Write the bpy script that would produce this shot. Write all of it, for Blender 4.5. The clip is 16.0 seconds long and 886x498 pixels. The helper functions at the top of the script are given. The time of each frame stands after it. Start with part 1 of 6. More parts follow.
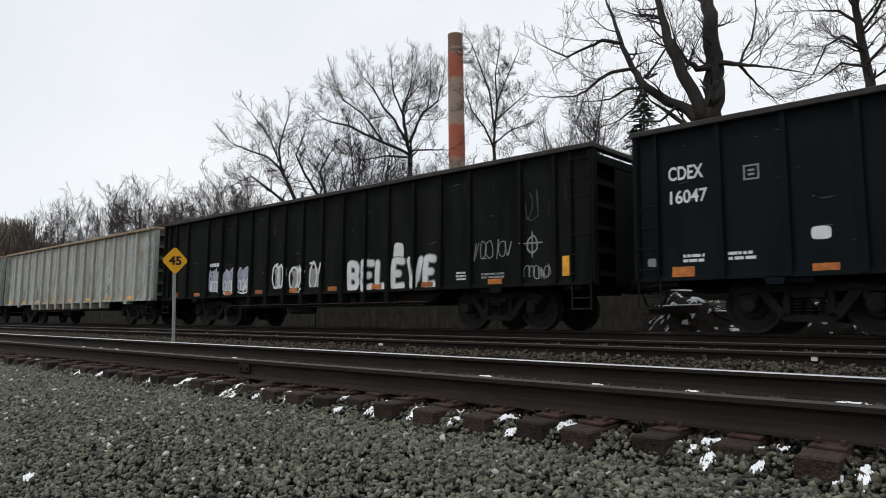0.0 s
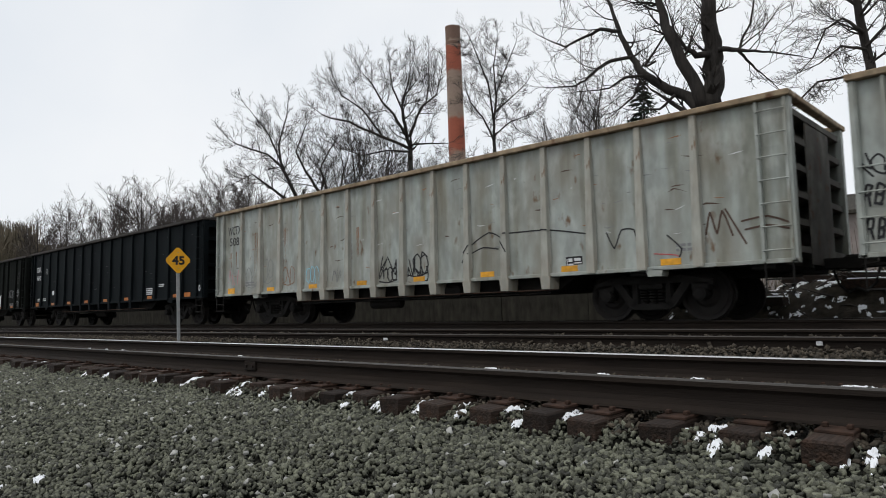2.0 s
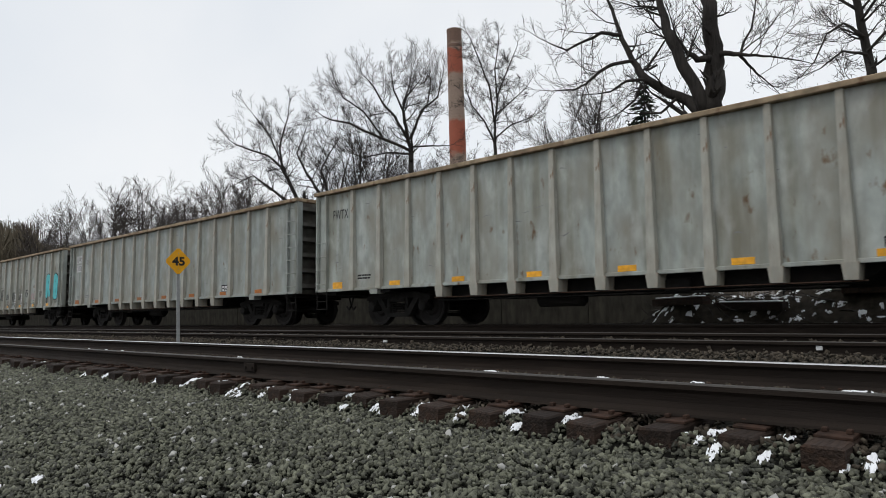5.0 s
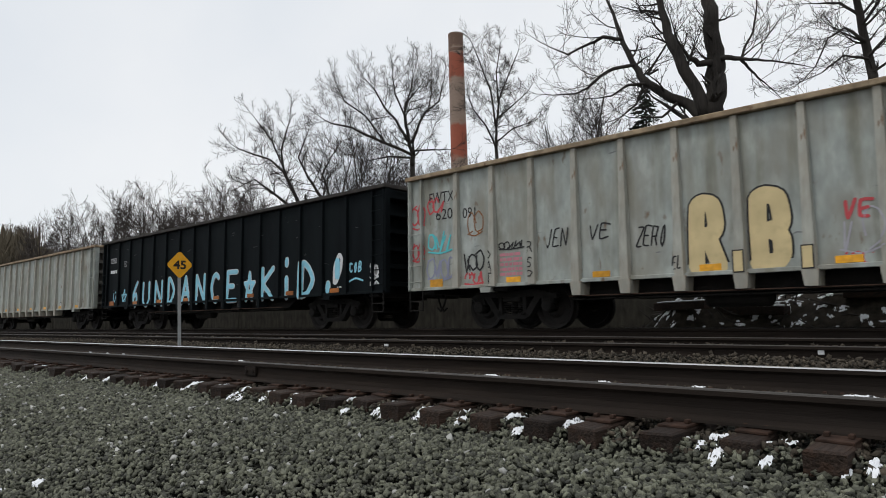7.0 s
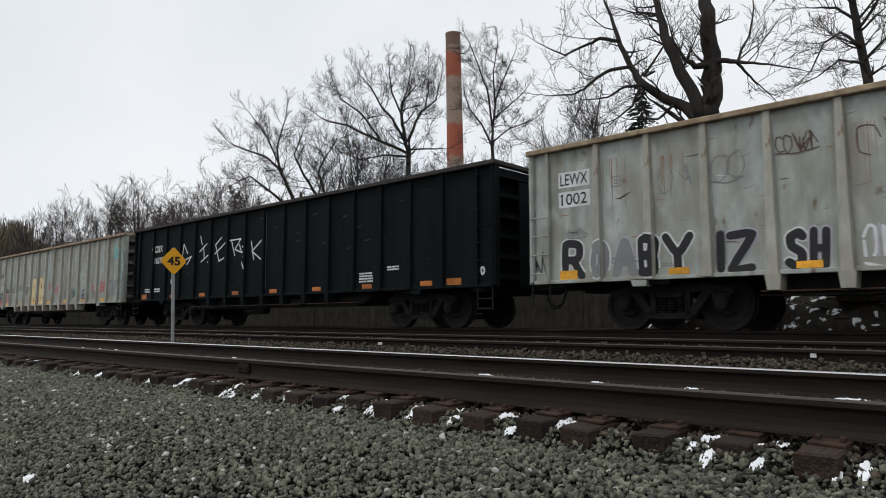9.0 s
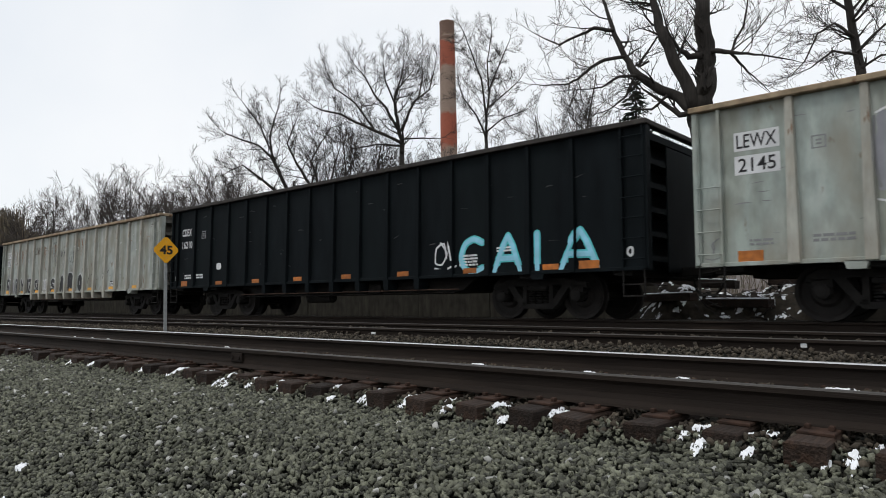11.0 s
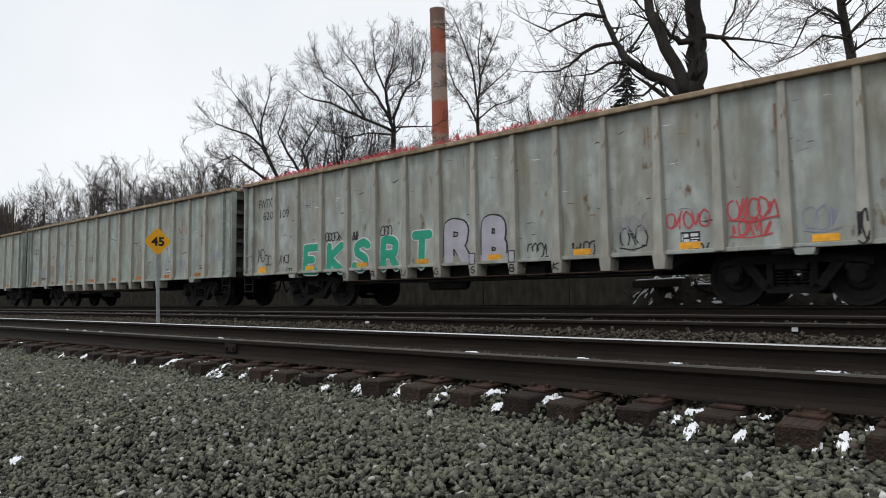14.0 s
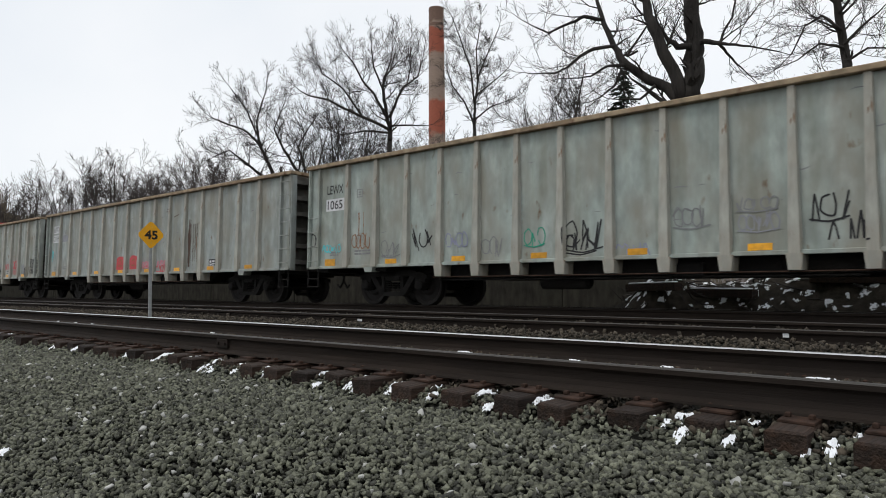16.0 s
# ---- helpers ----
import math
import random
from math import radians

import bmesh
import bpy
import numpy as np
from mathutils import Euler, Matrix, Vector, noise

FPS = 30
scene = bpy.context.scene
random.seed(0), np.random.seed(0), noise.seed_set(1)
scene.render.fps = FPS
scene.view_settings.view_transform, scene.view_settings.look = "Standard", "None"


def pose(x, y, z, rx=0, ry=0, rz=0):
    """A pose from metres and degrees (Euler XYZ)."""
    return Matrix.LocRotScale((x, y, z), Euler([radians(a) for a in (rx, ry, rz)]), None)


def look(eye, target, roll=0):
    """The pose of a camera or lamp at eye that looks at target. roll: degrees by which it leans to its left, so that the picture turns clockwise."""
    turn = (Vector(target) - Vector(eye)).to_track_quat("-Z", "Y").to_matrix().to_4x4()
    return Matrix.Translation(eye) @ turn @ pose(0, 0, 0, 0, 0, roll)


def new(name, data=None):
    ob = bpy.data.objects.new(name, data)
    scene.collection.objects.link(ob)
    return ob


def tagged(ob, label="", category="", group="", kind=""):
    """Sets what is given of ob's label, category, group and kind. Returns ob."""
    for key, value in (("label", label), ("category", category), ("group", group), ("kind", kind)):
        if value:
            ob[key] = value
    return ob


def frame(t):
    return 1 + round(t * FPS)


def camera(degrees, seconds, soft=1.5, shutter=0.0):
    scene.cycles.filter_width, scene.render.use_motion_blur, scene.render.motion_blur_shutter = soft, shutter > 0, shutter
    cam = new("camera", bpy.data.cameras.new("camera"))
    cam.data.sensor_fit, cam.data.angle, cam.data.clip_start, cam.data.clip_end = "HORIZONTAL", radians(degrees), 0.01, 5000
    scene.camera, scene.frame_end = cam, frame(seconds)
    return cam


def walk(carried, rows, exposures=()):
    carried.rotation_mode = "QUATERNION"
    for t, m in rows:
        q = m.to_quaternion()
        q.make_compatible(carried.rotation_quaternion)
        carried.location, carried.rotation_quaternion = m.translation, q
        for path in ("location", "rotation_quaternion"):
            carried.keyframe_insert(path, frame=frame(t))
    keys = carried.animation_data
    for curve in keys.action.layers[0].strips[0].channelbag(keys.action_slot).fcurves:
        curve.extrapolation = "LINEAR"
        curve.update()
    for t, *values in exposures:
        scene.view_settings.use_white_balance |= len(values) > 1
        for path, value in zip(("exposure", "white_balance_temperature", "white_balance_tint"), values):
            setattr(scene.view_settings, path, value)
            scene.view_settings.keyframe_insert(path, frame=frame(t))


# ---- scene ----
# ---- camera ----
cam = camera(64.94, 16.0, soft=0.95, shutter=0.05)
EYE = (0.0, 0.0, 0.501)
# seconds, yaw, pitch, roll
TURNS = [
    (0, 42.76, 4.86, 0.71), (0.5, 42.52, 4.93, 0.84), (1, 42.63, 4.62, 0.89), (1.5, 42.87, 4.42, 1.31),
    (2, 43.07, 4.33, 2.06), (2.5, 43.02, 4.22, 2.20), (3, 43.07, 4.29, 2.18), (3.5, 43.01, 4.24, 1.95),
    (4, 43.04, 4.49, 1.69), (6.5, 43.10, 4.58, 1.77), (7, 43.16, 4.85, 1.65), (7.5, 43.15, 5.16, 1.95),
    (8, 43.04, 4.91, 2.04), (8.5, 42.98, 5.08, 1.77), (9, 42.69, 4.77, 1.03), (11.5, 42.11, 3.65, 1.04),
    (12, 42.13, 3.44, 1.48), (12.5, 41.84, 2.93, 1.12), (13, 41.67, 2.73, 0.63), (13.5, 41.60, 2.93, 0.88),
    (14, 41.58, 2.95, 1.57), (14.5, 41.51, 2.84, 0.78), (15, 41.18, 2.69, 0.14), (15.5, 41.23, 2.85, 0.45),
    (16, 41.04, 2.89, 0.43),
]
walk(cam, [(t, pose(*EYE, 90 + p, r, y)) for t, y, p, r in TURNS],
     exposures=[(0.0, 0.0), (1.5, -0.03), (3.5, -0.06), (7.0, -0.10), (8.0, -0.12), (9.0, -0.07), (11.5, 0.03), (16.0, 0.03)])

# ---- world and light: an overcast winter sky ----
world = bpy.data.worlds.new("overcast")
scene.world = world
world.use_nodes = True
wt = world.node_tree
wt.nodes.clear()
wo = wt.nodes.new("ShaderNodeOutputWorld")
wb = wt.nodes.new("ShaderNodeBackground")
sky = wt.nodes.new("ShaderNodeTexSky")
sky.sky_type, sky.sun_disc = "NISHITA", False
sky.sun_elevation, sky.sun_rotation = radians(35), radians(150)
haze = wt.nodes.new("ShaderNodeMixRGB")
haze.inputs[0].default_value = 0.93
dim = wt.nodes.new("ShaderNodeMixRGB")
dim.blend_type = "MULTIPLY"
dim.inputs[0].default_value = 1.0
dim.inputs[2].default_value = (0.12, 0.12, 0.12, 1)
co = wt.nodes.new("ShaderNodeTexCoord")
cloud = wt.nodes.new("ShaderNodeTexNoise")
cloud.inputs["Scale"].default_value, cloud.inputs["Detail"].default_value = 1.6, 5
ramp = wt.nodes.new("ShaderNodeValToRGB")
ramp.color_ramp.elements[0].position, ramp.color_ramp.elements[1].position = 0.3, 0.75
ramp.color_ramp.elements[0].color = (0.76, 0.81, 0.87, 1)
ramp.color_ramp.elements[1].color = (1.0, 1.0, 1.0, 1)
wt.links.new(co.outputs["Generated"], cloud.inputs["Vector"])
wt.links.new(cloud.outputs["Fac"], ramp.inputs["Fac"])
wt.links.new(sky.outputs[0], dim.inputs[1])
wt.links.new(dim.outputs[0], haze.inputs[1])
wt.links.new(ramp.outputs[0], haze.inputs[2])
wt.links.new(haze.outputs[0], wb.inputs["Color"])
wt.links.new(wb.outputs[0], wo.inputs[0])
wb.inputs["Strength"].default_value = 1.04
sun = new("sun", bpy.data.lights.new("sun", "SUN"))
sun.data.energy, sun.data.angle, sun.data.color = 1.2, radians(12), (1.0, 0.97, 0.93)
sun.matrix_world = look((0, 0, 30), (8, 14, 0))


# ---- materials ----
def material(name, base, rough=0.8, metal=0.0, scale=6.0, spread=0.35, second=None, patch=0.6, patch_scale=0.8,
             stretch=(1, 1, 1), bump=0.2, bump_scale=40.0, per_object=0.0, per_island=0.0, rust=None, rust_at=0.62,
             specular=0.3, streak=0.0):
    """Two scales of variation over a base colour, an optional stain colour, bump and per-piece change of value."""
    m = bpy.data.materials.new(name)
    m.use_nodes = True
    t = m.node_tree
    n, link = t.nodes, t.links.new
    bs = n["Principled BSDF"]
    bs.inputs["Roughness"].default_value, bs.inputs["Metallic"].default_value = rough, metal
    bs.inputs["Specular IOR Level"].default_value = specular
    tc = n.new("ShaderNodeTexCoord")
    mp = n.new("ShaderNodeMapping")
    mp.inputs["Scale"].default_value = stretch
    link(tc.outputs["Object"], mp.inputs["Vector"])

    def tex(s, detail=6.0):
        x = n.new("ShaderNodeTexNoise")
        x.inputs["Scale"].default_value, x.inputs["Detail"].default_value = s, detail
        link(mp.outputs[0], x.inputs["Vector"])
        return x.outputs["Fac"]

    def mix(kind, a, b, fac):
        x = n.new("ShaderNodeMixRGB")
        x.blend_type = kind
        for i, v in ((0, fac), (1, a), (2, b)):
            if isinstance(v, (int, float)):
                x.inputs[i].default_value = v
            elif isinstance(v, tuple):
                x.inputs[i].default_value = (*v, 1)
            else:
                link(v, x.inputs[i])
        return x.outputs[0]

    def steps(v, a, b):
        x = n.new("ShaderNodeMapRange")
        x.inputs["From Min"].default_value, x.inputs["From Max"].default_value = a, b
        link(v, x.inputs["Value"])
        return x.outputs["Result"]

    dark = tuple(c * (1 - spread) for c in base)
    light = tuple(min(1, c * (1 + spread)) for c in base)
    colour = mix("MIX", dark, light, steps(tex(scale), 0.3, 0.7))
    if second:
        colour = mix("MIX", colour, second, mix("MULTIPLY", steps(tex(patch_scale), 0.42, 0.7), (patch,) * 3, 1.0))
    if rust:
        colour = mix("MIX", colour, rust, steps(tex(patch_scale * 3.1, 9), rust_at, rust_at + 0.09))
    if streak:
        ms, ns = n.new("ShaderNodeMapping"), n.new("ShaderNodeTexNoise")
        ms.inputs["Scale"].default_value = (2.6, 2.6, 0.22)
        ns.inputs["Scale"].default_value, ns.inputs["Detail"].default_value = 1.3, 7
        link(tc.outputs["Object"], ms.inputs["Vector"])
        link(ms.outputs[0], ns.inputs["Vector"])
        colour = mix("MIX", colour, mix("MULTIPLY", colour, (0.62, 0.58, 0.50), 1.0), mix("MULTIPLY", steps(ns.outputs["Fac"], 0.47, 0.68), (streak,) * 3, 1.0))
        colour = mix("MIX", colour, (0.52, 0.53, 0.52), mix("MULTIPLY", steps(tex(1.7, 8), 0.56, 0.72), (0.35 * streak,) * 3, 1.0))
    for on, out, node in ((per_object, "Random", "ShaderNodeObjectInfo"), (per_island, "Random Per Island", "ShaderNodeNewGeometry")):
        if on:
            r = n.new(node)
            v = n.new("ShaderNodeMapRange")
            v.inputs["To Min"].default_value, v.inputs["To Max"].default_value = 1 - on, 1 + on
            link(r.outputs[out], v.inputs["Value"])
            colour = mix("MULTIPLY", colour, v.outputs["Result"], 1.0)
    link(colour, bs.inputs["Base Color"])
    if bump:
        b = n.new("ShaderNodeBump")
        b.inputs["Strength"].default_value, b.inputs["Distance"].default_value = bump, 0.02
        link(tex(bump_scale, 8), b.inputs["Height"])
        link(b.outputs[0], bs.inputs["Normal"])
    return m


M = {}
def crushed_bed(name, stone, gap_shade, scale):
    """Packed stone: cells of varied grey with shade painted dark between them, and relief to match."""
    m = bpy.data.materials.new(name)
    m.use_nodes = True
    t = m.node_tree
    n, link = t.nodes, t.links.new
    bs = n["Principled BSDF"]
    bs.inputs["Roughness"].default_value, bs.inputs["Specular IOR Level"].default_value = 1.0, 0.1
    tc, edge, cell = n.new("ShaderNodeTexCoord"), n.new("ShaderNodeTexVoronoi"), n.new("ShaderNodeTexVoronoi")
    edge.feature = "DISTANCE_TO_EDGE"
    for v in (edge, cell):
        v.inputs["Scale"].default_value = scale
        link(tc.outputs["Object"], v.inputs["Vector"])
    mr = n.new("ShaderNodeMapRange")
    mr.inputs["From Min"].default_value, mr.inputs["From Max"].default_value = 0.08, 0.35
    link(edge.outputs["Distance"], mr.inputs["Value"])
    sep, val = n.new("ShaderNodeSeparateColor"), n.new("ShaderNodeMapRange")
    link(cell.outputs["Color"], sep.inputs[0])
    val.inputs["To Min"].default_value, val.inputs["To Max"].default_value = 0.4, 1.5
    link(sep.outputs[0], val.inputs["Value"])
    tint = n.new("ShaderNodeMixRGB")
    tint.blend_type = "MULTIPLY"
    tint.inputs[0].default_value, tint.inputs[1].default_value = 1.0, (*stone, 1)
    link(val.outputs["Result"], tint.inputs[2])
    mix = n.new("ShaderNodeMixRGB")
    mix.inputs[1].default_value = (*gap_shade, 1)
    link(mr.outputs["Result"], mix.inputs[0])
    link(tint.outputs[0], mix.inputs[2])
    link(mix.outputs[0], bs.inputs["Base Color"])
    b = n.new("ShaderNodeBump")
    b.inputs["Strength"].default_value, b.inputs["Distance"].default_value = 0.8, 0.03
    link(mr.outputs["Result"], b.inputs["Height"])
    link(b.outputs[0], bs.inputs["Normal"])
    return m


# bed colour kept dark to paint the shade deep between the loose stones
M["ballast"] = crushed_bed("shaded_ballast_ground", (0.034, 0.034, 0.026), (0.004, 0.004, 0.003), 26.0)
M["stone"] = material("crushed_stone", (0.095, 0.098, 0.070), 0.7, specular=0.45, scale=20, spread=0.35, bump=0.7, bump_scale=90, per_island=0.75)
M["dirty_stone"] = material("brown_crushed_stone", (0.052, 0.043, 0.032), 0.95, scale=9, spread=0.25, bump=0.5, bump_scale=60, per_island=0.6)
M["rail"] = material("rusty_rail_steel", (0.018, 0.0130, 0.0100), 0.85, 0.0, specular=0.15, scale=5, spread=0.35, second=(0.012, 0.010, 0.009), patch_scale=1.2, stretch=(0.3, 4, 4), bump=0.25)
M["railhead"] = material("polished_rail_head", (0.66, 0.66, 0.67), 0.3, 0.9, scale=3, spread=0.15, stretch=(0.1, 30, 1), bump=0.03)
M["dull_head"] = material("dull_rail_head", (0.048, 0.044, 0.040), 0.55, 0.4, scale=3, spread=0.2, stretch=(0.1, 30, 1), bump=0.05)
M["tie"] = material("creosoted_tie_wood", (0.021, 0.0135, 0.010), 0.9, scale=5, spread=0.5, second=(0.045, 0.022, 0.012), patch_scale=1.4, stretch=(12, 1, 12), bump=0.9, bump_scale=6, per_object=0.45)
M["plate"] = material("rusty_tie_plate", (0.038, 0.020, 0.013), 0.85, 0.1, scale=12, spread=0.5)
M["snow"] = material("old_snow", (0.78, 0.80, 0.83), 0.7, scale=12, spread=0.08, bump=0.5, bump_scale=20)
M["dirt"] = material("winter_dirt", (0.075, 0.062, 0.045), 0.95, scale=3, spread=0.5, second=(0.12, 0.10, 0.06), patch_scale=0.15, bump=0.8, bump_scale=8)
# base lowered to paint the dark under the cars; shed roof and door share it
M["concrete"] = material("shaded_weathered_concrete", (0.038, 0.035, 0.028), 0.9, scale=5, spread=0.55, second=(0.030, 0.030, 0.022), patch_scale=0.7, stretch=(1, 1, 0.4), bump=0.3)
for key, base in (("grey_a", (0.305, 0.350, 0.325)), ("grey_b", (0.290, 0.320, 0.308)), ("grey_c", (0.325, 0.355, 0.335))):
    M[key] = material("weathered_grey_paint_" + key[-1], base, 0.6, scale=3.4, spread=0.20, second=(0.235, 0.225, 0.185), patch=0.9, patch_scale=1.0,
                      stretch=(1.5, 1.5, 0.7), bump=0.22, bump_scale=3.2, rust=(0.15, 0.095, 0.055), rust_at={"grey_a": 0.66, "grey_b": 0.675, "grey_c": 0.64}[key], streak={"grey_a": 0.55, "grey_b": 0.45, "grey_c": 0.8}[key])
M["post_grey"] = material("weathered_post_paint", (0.335, 0.338, 0.300), 0.65, scale=4, spread=0.20, second=(0.28, 0.235, 0.18), patch=0.85, patch_scale=1.6, stretch=(2, 2, 0.6), bump=0.15, bump_scale=9,
                          rust=(0.16, 0.09, 0.05), rust_at=0.63, per_object=0.10)
# base darkened to paint the shade on the car ends, under grime and rust
M["shaded_end_grey"] = material("shaded_grimy_car_end", (0.115, 0.112, 0.100), 0.85, scale=3, spread=0.35, second=(0.055, 0.045, 0.038), patch=0.8, patch_scale=1.1, bump=0.15, rust=(0.10, 0.055, 0.035), rust_at=0.6)
M["chord_grey"] = material("dirty_top_chord", (0.265, 0.205, 0.135), 0.85, scale=5, spread=0.4, second=(0.15, 0.085, 0.045), patch_scale=1.3, bump=0.2, rust=(0.13, 0.07, 0.04), rust_at=0.6)
M["black"] = material("worn_black_paint", (0.0058, 0.0080, 0.0094), 0.65, specular=0.05, scale=2.2, spread=0.3, second=(0.0075, 0.0108, 0.0118), patch=0.7, patch_scale=0.6, stretch=(1.5, 1.5, 0.4), bump=0.06, bump_scale=7)
M["black_old"] = material("faded_black_paint", (0.0070, 0.0086, 0.0074), 0.8, specular=0.05, scale=2.2, spread=0.4, second=(0.014, 0.0155, 0.0140), patch=0.7, patch_scale=0.8, stretch=(1.8, 1.8, 0.4), bump=0.08, bump_scale=7, rust=(0.05, 0.045, 0.04), rust_at=0.68)
M["chord_black"] = material("dirty_black_chord", (0.034, 0.030, 0.027), 0.85, scale=4, spread=0.4, bump=0.2)
M["under"] = material("grimy_truck_steel", (0.009, 0.0083, 0.0078), 0.9, 0.1, scale=6, spread=0.4, second=(0.016, 0.013, 0.010), patch_scale=2.0, bump=0.3)
M["wheel"] = material("wheel_steel", (0.014, 0.012, 0.011), 0.75, 0.2, scale=6, spread=0.3, bump=0.15)
M["post"] = material("galvanised_post", (0.30, 0.31, 0.31), 0.6, 0.3, scale=9, spread=0.15, bump=0.05)
M["sign"] = material("yellow_sign_sheet", (0.78, 0.37, 0.010), 0.45, scale=8, spread=0.06, bump=0.02)
M["sign_black"] = material("sign_black", (0.012, 0.011, 0.010), 0.5, scale=8, spread=0.1, bump=0.0)
M["bark"] = material("grey_bark", (0.038, 0.033, 0.030), 0.95, scale=6, spread=0.4, second=(0.030, 0.026, 0.024), patch_scale=1.2, stretch=(2, 2, 0.5), bump=0.8, bump_scale=9)
M["bark_dark"] = material("dark_bark", (0.026, 0.023, 0.021), 0.95, scale=6, spread=0.4, second=(0.045, 0.040, 0.034), patch_scale=1.2, stretch=(3, 3, 0.4), bump=1.0, bump_scale=9)
# paled to put haze into the far twigs; the fallen poles share it
M["twig_far"] = material("hazed_twigs_pale_poles", (0.068, 0.059, 0.054), 0.95, scale=2, spread=0.3, bump=0.0)
M["needle"] = material("fir_needles", (0.022, 0.034, 0.022), 0.9, scale=3, spread=0.4, bump=0.0, per_island=0.4)


# ---- mesh helpers ----
class Build:
    """Collects vertices and faces for one mesh."""

    def __init__(self):
        self.v, self.f, self.mi = [], [], []

    def add(self, verts, faces, mi=0):
        n = len(self.v)
        self.v += verts
        self.f += [tuple(i + n for i in f) for f in faces]
        self.mi += [mi] * len(faces)
        return self

    def box(self, x0, x1, y0, y1, z0, z1, mi=0, bevel=0.0):
        if bevel:
            b = bevel
            ring = lambda z, d: [(x0 + d, y0 + d, z), (x1 - d, y0 + d, z), (x1 - d, y1 - d, z), (x0 + d, y1 - d, z)]
            v = ring(z0, b) + ring(z0 + b, 0) + ring(z1 - b, 0) + ring(z1, b)
            f = [(3, 2, 1, 0), (12, 13, 14, 15)]
            for k in (0, 4, 8):
                f += [(k + i, k + (i + 1) % 4, k + 4 + (i + 1) % 4, k + 4 + i) for i in range(4)]
            return self.add(v, f, mi)
        v = [(x, y, z) for z in (z0, z1) for x, y in ((x0, y0), (x1, y0), (x1, y1), (x0, y1))]
        return self.add(v, [(3, 2, 1, 0), (4, 5, 6, 7), (0, 1, 5, 4), (1, 2, 6, 5), (2, 3, 7, 6), (3, 0, 4, 7)], mi)

    def prism(self, outline, x0, x1, axis="x", mi=0):
        """An outline in two axes, drawn out along the third."""
        n = len(outline)
        put = {"x": lambda a, p: (a, p[0], p[1]), "y": lambda a, p: (p[0], a, p[1]), "z": lambda a, p: (p[0], p[1], a)}[axis]
        v = [put(a, p) for a in (x0, x1) for p in outline]
        f = [tuple(range(n)), tuple(range(2 * n - 1, n - 1, -1))]
        f += [(i, n + i, n + (i + 1) % n, (i + 1) % n) for i in range(n)]
        return self.add(v, f, mi)

    def tube(self, pts, radii, sides=6, mi=0, cap=True):
        pts = [Vector(p) for p in pts]
        n = len(self.v)
        for i, p in enumerate(pts):
            d = (pts[min(i + 1, len(pts) - 1)] - pts[max(i - 1, 0)]).normalized()
            a = d.cross(Vector((0.31, 0.95, 0.02)) if abs(d.y) < 0.9 else Vector((1, 0, 0.1))).normalized()
            b = d.cross(a)
            r = radii[i] if isinstance(radii, (list, tuple)) else radii
            for k in range(sides):
                w = 2 * math.pi * k / sides
                self.v.append(tuple(p + a * (r * math.cos(w)) + b * (r * math.sin(w))))
        for i in range(len(pts) - 1):
            for k in range(sides):
                q = n + i * sides
                self.f.append((q + k, q + (k + 1) % sides, q + sides + (k + 1) % sides, q + sides + k))
                self.mi.append(mi)
        if cap:
            self.f += [tuple(range(n + sides - 1, n - 1, -1)), tuple(range(n + (len(pts) - 1) * sides, n + len(pts) * sides))]
            self.mi += [mi, mi]
        return self

    def mesh(self, name, *mats, smooth=False):
        me = bpy.data.meshes.new(name)
        me.from_pydata(self.v, [], self.f)
        for m in mats:
            me.materials.append(m)
        me.polygons.foreach_set("material_index", self.mi)
        if smooth:
            me.polygons.foreach_set("use_smooth", [True] * len(self.f))
        me.update()
        return me


def thing(name, label, category, group="", kind="", data=None, at=None):
    ob = tagged(new(name, data), label, category, group, kind)
    if at is not None:
        ob.matrix_basis = at
    return ob


def part(name, mesh, parent, label="", at=None):
    ob = tagged(new(name, mesh), label)
    ob.parent = parent
    if at is not None:
        ob.matrix_basis = at
    return ob


# ---- the ground: one sheet with the ballast shoulder and three track beds ----
GAUGE = 1.507
CANT = -1.5                              # lean of the far track and of the train on it, degrees
TRACKS = (3.971, 7.954, 11.916)          # near rail of each track
PROFILE = [(-900, -1.15), (-6, -1.15), (0.2, -1.12), (0.9, -0.98), (1.5, -0.76), (2.1, -0.53), (2.6, -0.40), (3.0, -0.365), (3.5, -0.350),
           (3.7, -0.262), (4.3, -0.250), (4.7, -0.240), (5.05, -0.205), (5.4, -0.205), (5.6, -0.23), (5.85, -0.265), (6.15, -0.25), (6.6, -0.18), (7.0, -0.145), (7.9, -0.14), (9.7, -0.14), (10.4, -0.17), (10.9, -0.17),
           (11.5, -0.14), (13.8, -0.14), (14.4, -0.25), (15.2, -0.45), (17.0, -0.45), (24, -0.3), (60, 0.5), (200, 1.5), (3000, 2)]


def ground_z(y):
    for (a, za), (b, zb) in zip(PROFILE, PROFILE[1:]):
        if a <= y <= b:
            return za + (zb - za) * (y - a) / (b - a)
    return PROFILE[-1][1]


